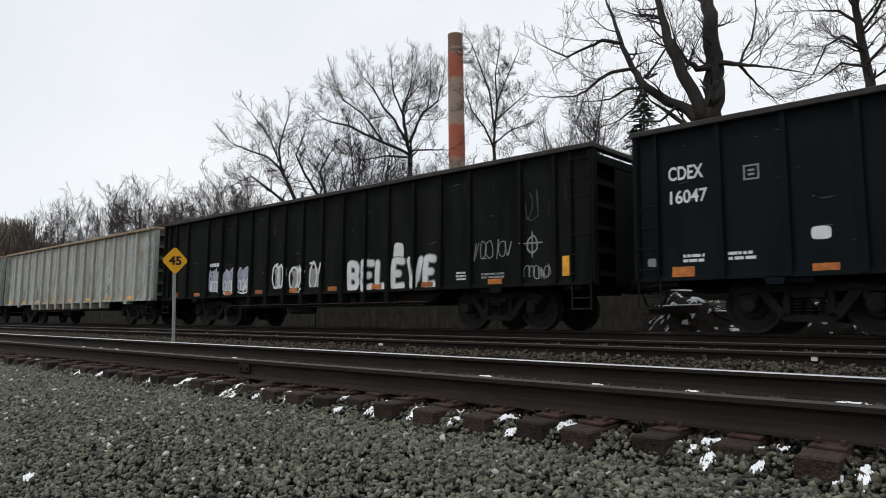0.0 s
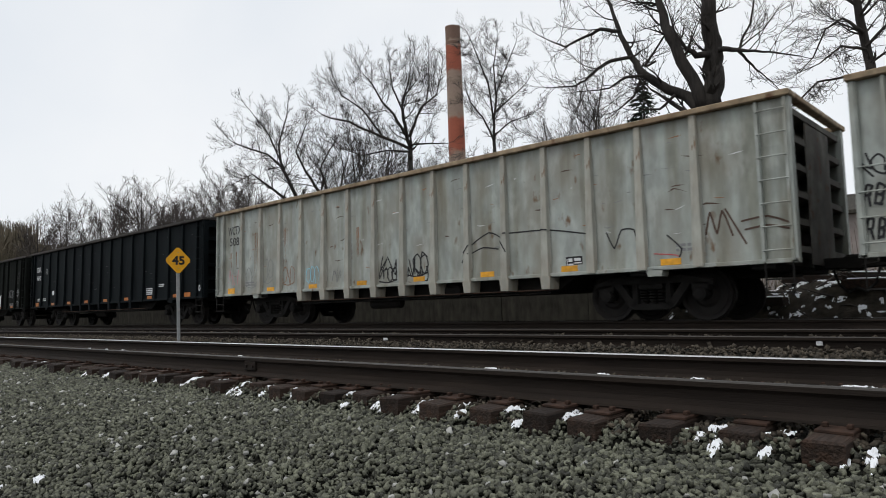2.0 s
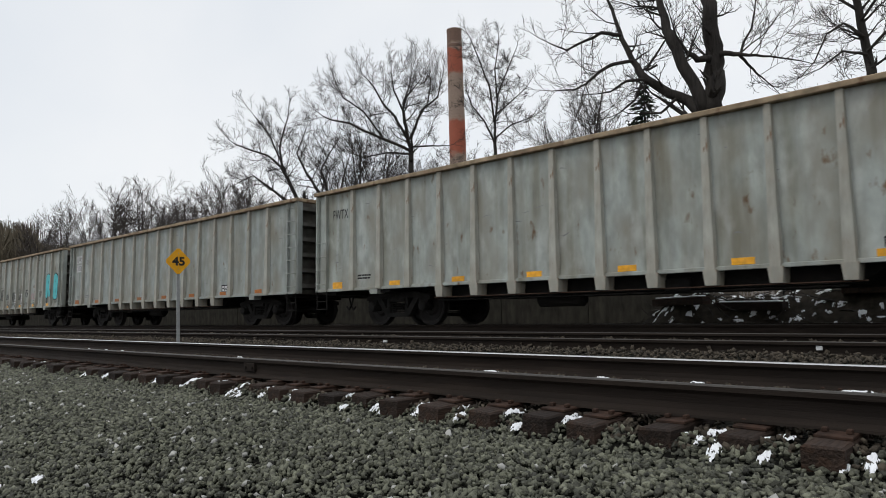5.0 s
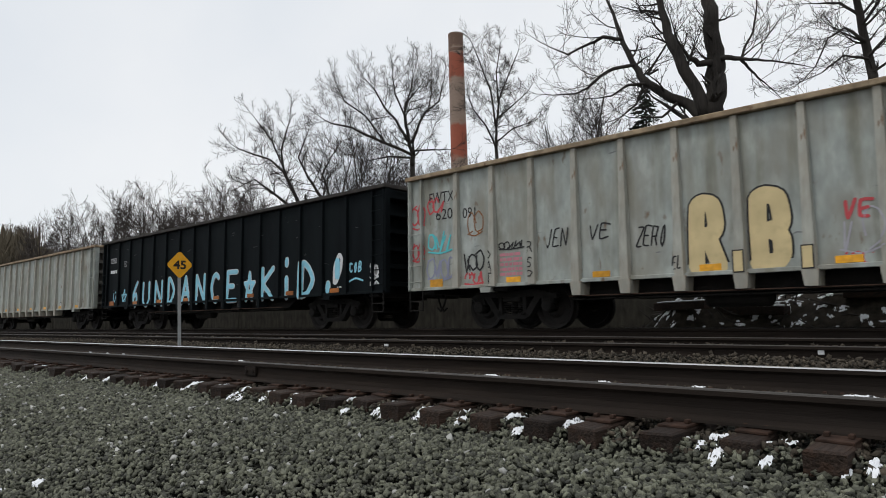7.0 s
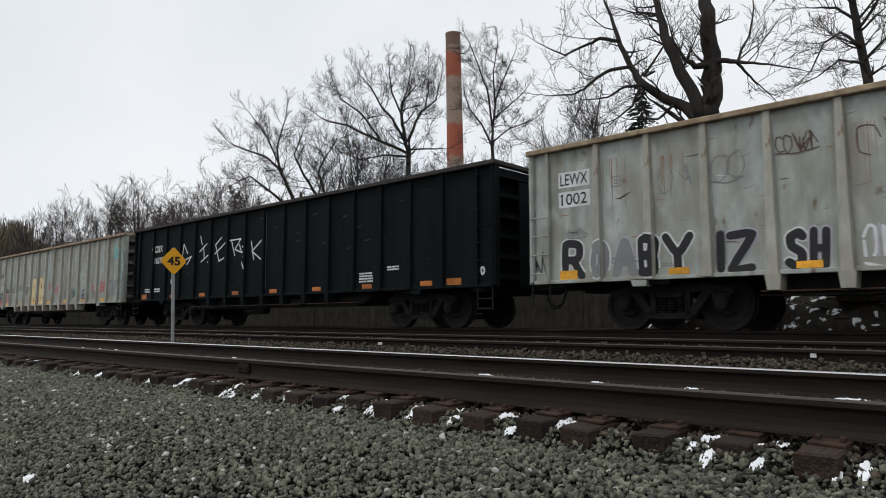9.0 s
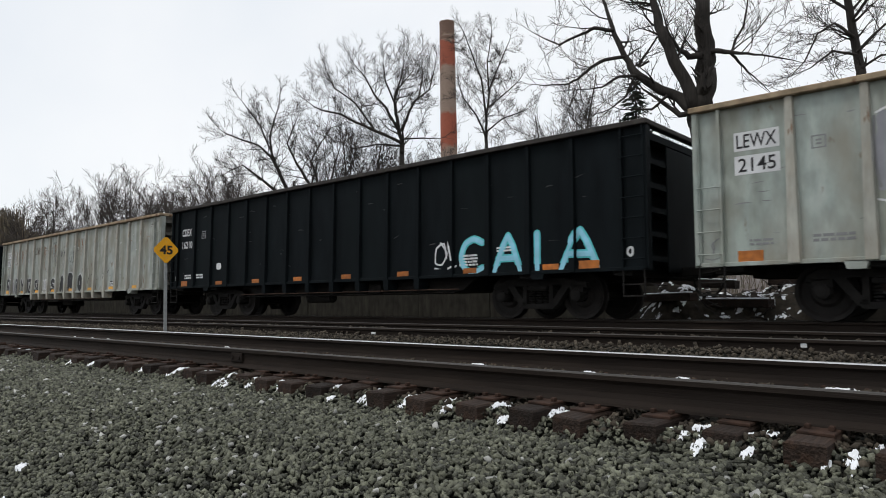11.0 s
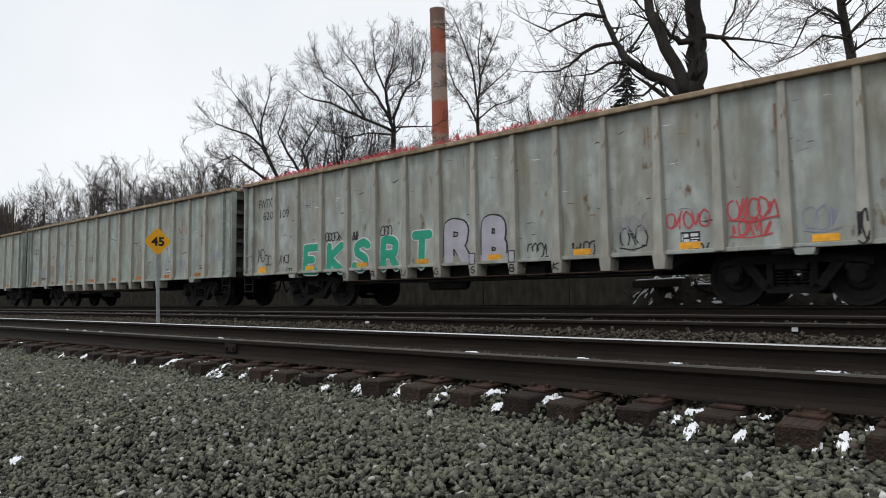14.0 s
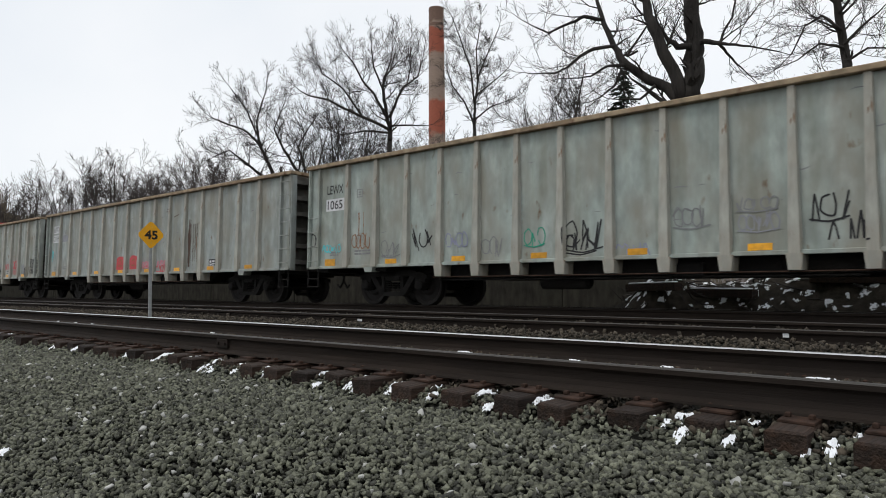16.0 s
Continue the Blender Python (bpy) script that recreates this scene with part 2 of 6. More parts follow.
def build_ground():
    xs = [-3000, -800, -300, -150, -80] + [-60 + 1.0 * i for i in range(40)] + [-20 + 0.5 * i for i in range(51)] + [12, 30, 100, 400, 3000]
    b = Build()
    for x in xs:
        for y, z in PROFILE:
            k = 0.03 if -900 < y < 20 and -70 < x < 20 else 0.0
            b.v.append((x, y, z + k * noise.noise((x * 0.9, y * 0.9, 0)) - (0.01 if k else 0)))
    n = len(PROFILE)
    for i in range(len(xs) - 1):
        for j in range(n - 1):
            b.f.append((i * n + j, (i + 1) * n + j, (i + 1) * n + j + 1, i * n + j + 1))
            b.mi.append(1 if PROFILE[j][0] > 14 or PROFILE[j][0] < -800 else 0)
    thing("ground", "grey crushed stone track bed, painted shade between stones, with dirt beyond", "ground", kind="structure", data=b.mesh("ground", M["ballast"], M["dirt"]))


build_ground()


# ---- tracks ----
def rail_mesh(head):
    """136 pound rail, head top at z = 0, head centre at y = 0."""
    half = [(0.0, 0.0), (0.026, -0.001), (0.035, -0.008), (0.037, -0.036), (0.022, -0.046), (0.0095, -0.060), (0.0085, -0.115),
            (0.018, -0.150), (0.070, -0.172), (0.076, -0.186)]
    line = [(-a, z) for a, z in half[:0:-1]] + half
    b = Build()
    n = len(line)
    x0, x1 = -400.0, 120.0
    b.v = [(x, y, z) for x in (x0, x1) for y, z in line]
    for i in range(n):
        top = min(line[i][1], line[(i + 1) % n][1]) > -0.01
        b.f.append((i, (i + 1) % n, n + (i + 1) % n, n + i))
        b.mi.append(1 if top else 0)
    b.f += [tuple(range(n)), tuple(range(2 * n - 1, n - 1, -1))]
    b.mi += [0, 0]
    return b.mesh("rail", M["rail"], head)


def tie_meshes():
    out = []
    for k in range(4):
        b = Build().box(-0.094, 0.094, -1.14, 1.14, -0.18, 0.0, bevel=0.012)
        b.v = [(x + 0.008 * noise.noise((x * 9, y * 2, k * 7)), y + 0.02 * noise.noise((x * 7, z * 9, k * 5)), z + 0.008 * noise.noise((x * 8, y * 3, 2 + k * 3))) for x, y, z in b.v]
        out.append(b.mesh("tie", M["tie"]))
    return out


def plate_mesh():
    b = Build().box(-0.085, 0.085, -0.19, 0.19, 0.0, 0.018, bevel=0.004)
    for sx in (-0.055, 0.055):
        for sy in (-0.10, 0.10, 0.155):
            b.box(sx - 0.013, sx + 0.013, sy - 0.018, sy + 0.018, 0.018, 0.042, bevel=0.004)
    return b.mesh("tie_plate", M["plate"])


NEAR_TIES = (0.70, 0.28, -0.14, -0.57, -0.99, -1.39, -1.79, -2.26, -2.58, -3.04, -3.49, -3.89, -4.32, -4.70, -5.07, -5.47, -5.90, -6.40, -6.84)


def build_tracks():
    ties, plate, rails = tie_meshes(), plate_mesh(), (rail_mesh(M["railhead"]), rail_mesh(M["dull_head"]))
    rnd = random.Random(4)
    for n, y in enumerate(TRACKS):
        tr = thing("railway_track", ["rusty steel rails on dark wooden ties in grey ballast", "second rusty track beside the near one", "track that carries the freight train"][n],
                   "track", group="parallel tracks", kind="structure", at=pose(0, y + GAUGE / 2, 0, CANT if n == 2 else 0))
        for side in (-1, 1):
            bright = side > 0 if n == 0 else False
            part("rail", rails[0 if bright else 1], tr, "shiny worn rail head" if bright else "", pose(0, side * GAUGE / 2, 0))
        x, far = (1.1, 4.0, 4.0)[n], (-52.0, -30.0, -30.0)[n]
        row = list(NEAR_TIES) if n == 0 else []
        while x > far:
            m = pose(x, rnd.uniform(-0.06, 0.06), -0.205 + rnd.uniform(-0.008, 0.006), rnd.uniform(-0.4, 0.4), rnd.uniform(-1.5, 1.5), rnd.uniform(-1.6, 1.6))
            tie = part("tie", rnd.choice(ties), tr, at=m)
            for side in (-1, 1):
                part("tie_plate", plate, tie, at=pose(0, side * GAUGE / 2, 0.0))
            x = row.pop(0) if row else x - (rnd.uniform(0.38, 0.47) if n == 0 else rnd.uniform(0.47, 0.56))


build_tracks()


# ---- the train: paint for marks ----
for key, c in (("m_black", (0.018, 0.018, 0.020)), ("m_white", (0.62, 0.63, 0.64)), ("m_dim", (0.24, 0.245, 0.25)), ("m_teal", (0.10, 0.52, 0.56)),
               ("m_sky", (0.26, 0.58, 0.72)), ("m_cream", (0.62, 0.50, 0.27)), ("m_green", (0.02, 0.30, 0.19)), ("m_lilac", (0.38, 0.37, 0.42)),
               ("m_red", (0.50, 0.07, 0.08)), ("m_pink", (0.50, 0.20, 0.24)), ("m_blue", (0.20, 0.27, 0.48)), ("m_rust", (0.26, 0.11, 0.045)),
               ("m_grey", (0.20, 0.205, 0.21)), ("m_stain", (0.075, 0.045, 0.032)), ("m_smudge", (0.245, 0.25, 0.275)), ("m_violet", (0.25, 0.26, 0.36))):
    M[key] = material(key.replace("m_", "paint_"), c, 0.6, scale=5, spread=0.16, second=tuple(0.75 * v for v in c), patch=0.6, patch_scale=2.5, bump=0.0)
M["m_scuff"] = material("paint_scuff", (0.05, 0.05, 0.052), 0.7, scale=5, spread=0.3, bump=0.0)
M["yellow"] = material("yellow_reflector", (0.70, 0.33, 0.02), 0.4, scale=9, spread=0.2, second=(0.35, 0.2, 0.05), patch=0.5, patch_scale=3, bump=0.0, per_object=0.25)
M["orange"] = material("orange_reflector", (0.38, 0.12, 0.02), 0.5, scale=9, spread=0.3, second=(0.20, 0.08, 0.03), patch=0.6, patch_scale=3, bump=0.0, per_object=0.25)

SPEED, PITCH, START = 16.10, 17.80, -5.691
SIDE = TRACKS[2] - 0.85
WIDE, LONG, TOP, SILL, SKIN = 3.20, 17.02, 3.50, 0.86, 0.11
WHEEL = 0.457
CAR_MOVERS, WHEEL_MOVERS = [], []
CACHE = {}


def cached(key, make):
    if key not in CACHE:
        CACHE[key] = make()
    return CACHE[key]


def sheet_mesh(mat):
    """One side sheet with the lapped strip along its foot."""
    b = Build().box(0.03, LONG - 0.03, SKIN, SKIN + 0.02, SILL + 0.04, TOP - 0.05)
    b.box(0.10, LONG - 0.10, SKIN - 0.008, SKIN - 0.001, SILL + 0.05, SILL + 0.20)
    return b.mesh("side_sheet", mat)


def end_sheet_mesh(mat):
    return Build().box(0, 0.03, SKIN + 0.02, WIDE - SKIN - 0.02, SILL, TOP - 0.05).mesh("end_sheet", mat)


def floor_mesh(mat):
    return Build().box(0.33, LONG - 0.33, SKIN + 0.02, WIDE - SKIN - 0.02, SILL + 0.06, SILL + 0.12).mesh("floor", mat)


def scrape_mesh(seed, mat, count=34, size=1.0):
    """Short scrapes and dents scattered over the sheets."""
    r, b = random.Random(seed), Build()
    for i in range(count):
        x, z, w = r.uniform(0.6, LONG - 0.8), r.uniform(1.3, 3.2), r.uniform(0.05, 0.32) * size
        a = r.gauss(0, 0.10) * w
        t = r.uniform(0.004, 0.012) * size
        k = r.uniform(-0.15, 0.15) * w
        pts = [(0, 0), (w * 0.35, k - t), (w * 0.7, k * 0.6 + a * 0.5 - t * 0.6), (w, a), (w * 0.6, k * 0.7 + a * 0.5 + t), (w * 0.3, k + t)]
        b.prism([(x + p, z + q) for p, q in pts], SKIN - 0.003, SKIN - 0.0005, axis="y")
    return b.mesh("scuffing", mat)


def chord_mesh(mat):
    b = Build()
    for y in (-0.01, WIDE - 0.15):
        b.box(-0.02, LONG + 0.02, y, y + 0.16, TOP - 0.10, TOP, bevel=0.015)
    for x in (-0.02, LONG - 0.14):
        b.box(x, x + 0.16, 0.15, WIDE - 0.15, TOP - 0.10, TOP - 0.005, bevel=0.015)
    return b.mesh("top_chord", mat)


def sill_mesh(mat):
    b = Build()
    for y in (0.05, WIDE - 0.13):
        b.box(0.0, LONG, y, y + 0.08, SILL, SILL + 0.07, bevel=0.008)
    return b.mesh("side_sill", mat)


def rib_mesh(mat, top, foot, depth, stub):
    """A pressed side post, wider and deeper at the foot, some with a stub below the sill."""
    b = Build()
    z0, z1 = SILL + 0.02, TOP - 0.09
    rings = []
    for z, w, d in ((z0, foot, depth), (z0 + 0.35, foot, depth), (z0 + 1.2, (top + foot) / 2, depth * 0.85), (z1, top, depth * 0.72)):
        y = SKIN - d
        rings.append([(-w / 2, SKIN, z), (-w * 0.42, y, z), (w * 0.42, y, z), (w / 2, SKIN, z)])
    b.v = [p for r in rings for p in r]
    for k in range(len(rings) - 1):
        for i in range(3):
            q = 4 * k + i
            b.f.append((q, q + 1, q + 5, q + 4))
            b.mi.append(0)
    b.f += [(0, 3, 2, 1), (12, 13, 14, 15)]
    b.mi += [0, 0]
    if stub:
        w, v = foot * 0.62, foot * 0.48
        b.add([(-w, SKIN - depth, SILL + 0.02), (w, SKIN - depth, SILL + 0.02), (w, 0.34, SILL + 0.02), (-w, 0.34, SILL + 0.02),
               (-v, SKIN - depth + 0.02, 0.63), (v, SKIN - depth + 0.02, 0.63), (v, 0.34, 0.63), (-v, 0.34, 0.63)],
              [(0, 1, 2, 3), (7, 6, 5, 4), (4, 5, 1, 0), (5, 6, 2, 1), (6, 7, 3, 2), (7, 4, 0, 3)])
    return b.mesh("side_post", mat)


def end_rib_mesh(mat):
    return Build().prism([(0.0, -0.085), (0.24, -0.05), (0.24, 0.05), (0.0, 0.085)], 0.14, WIDE - 0.14, axis="y").mesh("end_rib", mat)


def corner_mesh(mat):
    b = Build().box(-0.05, 0.05, 0.05, SKIN + 0.03, SILL, TOP - 0.09, bevel=0.01)
    b.box(-0.05, 0.05, SKIN + 0.03, SKIN + 0.10, SILL, TOP - 0.10)
    return b.mesh("corner_post", mat)


def ladder_mesh(mat, rungs, z0, step, wide):
    b = Build()
    for x in (0, wide):
        b.box(x - 0.025, x + 0.025, 0.03, SKIN, z0 - 0.17, TOP - 0.10, bevel=0.006)
    for i in range(rungs):
        b.tube([(0.0, 0.035, z0 + i * step), (0.03, 0.0, z0 + i * step), (wide - 0.03, 0.0, z0 + i * step), (wide, 0.035, z0 + i * step)], 0.012, 6)
    return b.mesh("ladder", mat)


def step_mesh(mat):
    b = Build()
    for z in (0.42, 0.62):
        b.box(0.02, 0.40, 0.04, 0.08, z - 0.012, z + 0.012)
    for x in (0.0, 0.40):
        b.box(x, x + 0.02, 0.045, 0.075, 0.40, SILL + 0.02)
    return b.mesh("sill_step", mat)


def belly_mesh():
    return Build().prism([(4.0, SILL + 0.05), (4.5, 0.60), (LONG - 4.5, 0.60), (LONG - 4.0, SILL + 0.05)], 0.42, WIDE - 0.42, axis="y").mesh("belly", M["under"])


def centre_sill_mesh():
    return Build().box(0.5, LONG - 0.5, WIDE / 2 - 0.35, WIDE / 2 + 0.35, 0.72, SILL + 0.05).mesh("centre_sill", M["under"])


def bolster_mesh():
    return Build().box(-0.18, 0.18, 0.15, WIDE - 0.15, 0.78, SILL + 0.05, bevel=0.02).mesh("body_bolster", M["under"])


def tank_mesh():
    b = Build().tube([(-0.56, 0.75, 0.50), (-0.5, 0.75, 0.50), (0.5, 0.75, 0.50), (0.56, 0.75, 0.50)], [0.08, 0.14, 0.14, 0.08], 12)
    return b.mesh("air_reservoir", M["under"])


def valve_mesh():
    return Build().box(0, 0.45, 0.30, 0.7, 0.55, 0.8, bevel=0.03).mesh("brake_valve", M["under"])


def coupler_mesh():
    b = Build().box(-0.42, 0.15, -0.09, 0.09, 0.80, 0.98, bevel=0.02)
    b.box(-0.50, -0.30, -0.15, 0.11, 0.76, 1.02, bevel=0.04)
    b.tube([(-0.05, -0.25, 0.80), (-0.12, -0.27, 0.55), (-0.26, -0.24, 0.42), (-0.40, -0.20, 0.50)], 0.025, 6)
    b.tube([(0.1, -0.9, 0.84), (-0.16, -0.9, 0.80), (-0.2, -0.3, 0.84)], 0.016, 5)
    return b.mesh("coupler", M["under"])


def frame_mesh():
    """A three-piece truck: two cast side frames, springs, bearing caps, bolster, brake beams."""
    b = Build()
    for s in (-1, 1):
        y0 = s * 0.99
        a, c = y0 - 0.08, y0 + 0.08
        b.prism([(-1.12, 0.60), (-1.10, 0.70), (-0.55, 0.80), (0.55, 0.80), (1.10, 0.70), (1.12, 0.60), (0.62, 0.66), (-0.62, 0.66)], a, c, axis="y")
        b.prism([(-0.36, 0.20), (0.36, 0.20), (0.42, 0.30), (-0.42, 0.30)], a, c, axis="y")
        for q in (-1, 1):
            b.prism([(q * 0.78, 0.70), (q * 0.60, 0.70), (q * 0.28, 0.28), (q * 0.42, 0.24)], a, c, axis="y")
            b.prism([(q * 0.36, 0.28), (q * 0.27, 0.28), (q * 0.27, 0.70), (q * 0.36, 0.70)], a, c, axis="y")
            b.box(q * 0.89 - 0.15, q * 0.89 + 0.15, a, c, 0.50, 0.68, bevel=0.03)
            b.tube([(q * 0.89, y0 - s * 0.05, WHEEL), (q * 0.89, y0 + s * 0.13, WHEEL), (q * 0.89, y0 + s * 0.15, WHEEL)], [0.125, 0.12, 0.08], 12)
        for x in (-0.17, 0.0, 0.17):
            for k in range(5):
                b.tube([(x, y0, 0.31 + k * 0.05), (x, y0, 0.335 + k * 0.05)], 0.07, 8)
        b.box(-0.23, 0.23, a - 0.02, c + 0.02, 0.56, 0.66, bevel=0.02)
    b.box(-0.22, 0.22, -1.0, 1.0, 0.58, 0.78, bevel=0.03)
    for q in (-0.42, 0.42):
        b.box(q - 0.05, q + 0.05, -0.85, 0.85, 0.36, 0.46, bevel=0.01)
    return b.mesh("truck_frame", M["truck"])


def wheelset_mesh():
    b = Build()
    b.tube([(0, -1.05, 0), (0, 1.05, 0)], 0.085, 10)
    prof = [(0.072, 0.11), (0.072, 0.19), (0.025, 0.24), (0.02, 0.36), (0.055, 0.40), (0.07, WHEEL), (-0.055, WHEEL + 0.003), (-0.07, WHEEL + 0.026),
            (-0.085, WHEEL + 0.02), (-0.085, 0.40), (-0.04, 0.37), (-0.03, 0.24), (-0.08, 0.19), (-0.08, 0.11)]
    seg = 20
    for s in (-1, 1):
        n = len(b.v)
        for k in range(seg):
            w = 2 * math.pi * k / seg
            b.v += [(r * math.cos(w), s * (GAUGE / 2 + y), r * math.sin(w)) for y, r in prof]
        m = len(prof)
        for k in range(seg):
            for i in range(m):
                q = (n + k * m + i, n + k * m + (i + 1) % m, n + ((k + 1) % seg) * m + (i + 1) % m, n + ((k + 1) % seg) * m + i)
                b.f.append(q if s > 0 else q[::-1])
                b.mi.append(0)
    return b.mesh("wheelset", M["wheel"])


M["truck"] = material("dusty_cast_steel", (0.013, 0.012, 0.011), 0.95, 0.0, scale=7, spread=0.45, second=(0.009, 0.008, 0.0075), patch_scale=2.5, bump=0.4)


def text_mesh(text, width, height, mat, fat=0.0, lift=0.002):
    """Built-in font lettering, scaled to a width and height, lying on the car side."""
    cu = bpy.data.curves.new("lettering", "FONT")
    cu.body, cu.extrude, cu.offset, cu.resolution_u = text, 0.0, fat, 4
    ob = bpy.data.objects.new("lettering", cu)
    me = bpy.data.meshes.new_from_object(ob)
    bpy.data.objects.remove(ob)
    co = np.empty(len(me.vertices) * 3)
    me.vertices.foreach_get("co", co)
    co = co.reshape(-1, 3)
    lo, hi = co[:, :2].min(0), co[:, :2].max(0)
    s = ((width) / (hi[0] - lo[0]), height / (hi[1] - lo[1]))
    out = np.stack([(co[:, 0] - lo[0]) * s[0], np.full(len(co), -lift), (co[:, 1] - lo[1]) * s[1]], 1)
    me.vertices.foreach_set("co", out.ravel())
    me.materials.clear()
    me.materials.append(mat)
    me.update()
    return me


# strokes of hand-sprayed capitals on a grid 6 wide and 8 high
GLYPH = {}
for row in ("A 00 38 60|13 53", "B 00 08 48 57 55 44 04|34 53 51 40 00", "C 57 38 17 04 11 30 51", "D 00 08 37 54 31 00", "E 60 00 08 68|04 44", "G 57 38 17 04 11 30 51 54 34",
            "H 00 08|60 68|04 64", "I 30 38", "J 58 52 30 11", "K 00 08|68 04 60", "L 08 00 50", "M 00 08 34 68 60", "N 00 08 60 68", "O 30 12 16 38 56 52 30", "P 00 08 48 67 55 44 04",
            "R 00 08 48 57 55 44 04|34 60", "S 67 48 17 15 34 53 51 30 01", "T 30 38|08 68", "U 08 02 20 40 62 68", "V 08 30 68", "X 00 68|08 60", "Y 08 34 68|34 30", "Z 08 68 00 60",
            "Q 30 12 16 38 56 52 30|42 60", "6 58 36 14 12 30 52 44 13", "* 10 38 50 05 65 10", ". 30 32", "i 30 34|37 38", "0 30 12 16 38 56 52 30"):
    name, _, runs = row.partition(" ")
    GLYPH[name] = [[(int(p[0]) / 6, int(p[1]) / 8) for p in run.split()] for run in runs.split("|")]


def word_strokes(text, width, height, slant, weight, seed):
    """The strokes of a word inside a box, kept clear of its edge by the stroke's own weight."""
    r, out = random.Random(seed), []
    step = width / len(text)
    for i, c in enumerate(text):
        w, h = max(0.01, step * (0.82 if len(text) > 1 else 1.0) - 2 * weight), max(0.01, height - 2 * weight)
        dz = r.uniform(-0.05, 0.05) * height if len(text) > 1 else 0.0
        for run in GLYPH.get(c, []):
            out.append([(i * step + weight + w * x + slant * h * (y - 0.5) * 0.6 + r.uniform(-0.085, 0.085) * (step if len(text) > 1 else 0.2), weight + h * y + dz + r.uniform(-0.08, 0.08) * (h if len(text) > 1 else 0.1)) for x, y in run])
    return out


def stroke_mesh(runs, weight, mat, lift, soft):
    """Round-ended strokes of paint through the points of each run."""
    b, level = Build(), 0
    for run in runs:
        pts = [Vector((x, z)) for x, z in run]
        if soft and len(pts) > 2:
            fine = []
            for i in range(len(pts) - 1):
                p0, p1, p2, p3 = pts[max(i - 1, 0)], pts[i], pts[i + 1], pts[min(i + 2, len(pts) - 1)]
                for q in (0.0, 0.34, 0.67):
                    c = 0.5 * (2 * p1 + (p2 - p0) * q + (2 * p0 - 5 * p1 + 4 * p2 - p3) * q * q + (3 * p1 - p0 - 3 * p2 + p3) * q ** 3)
                    fine.append(p1.lerp(p2, q).lerp(c, 0.6))
            pts = fine + [pts[-1]]
        for a, c in zip(pts, pts[1:]):
            d = (c - a).normalized() if (c - a).length > 1e-5 else Vector((1, 0))
            base = math.atan2(d.y, d.x)
            ring = [(c.x + weight * math.cos(base + g), c.y + weight * math.sin(base + g)) for g in (-1.57, -0.8, 0, 0.8, 1.57)]
            ring += [(a.x + weight * math.cos(base + g), a.y + weight * math.sin(base + g)) for g in (1.57, 2.35, 3.14, 3.93, 4.71)]
            level += 1
            y = -lift - 0.00008 * level
            b.add([(x, y, z) for x, z in ring], [tuple(range(10))])
    return b.mesh("strokes", mat)



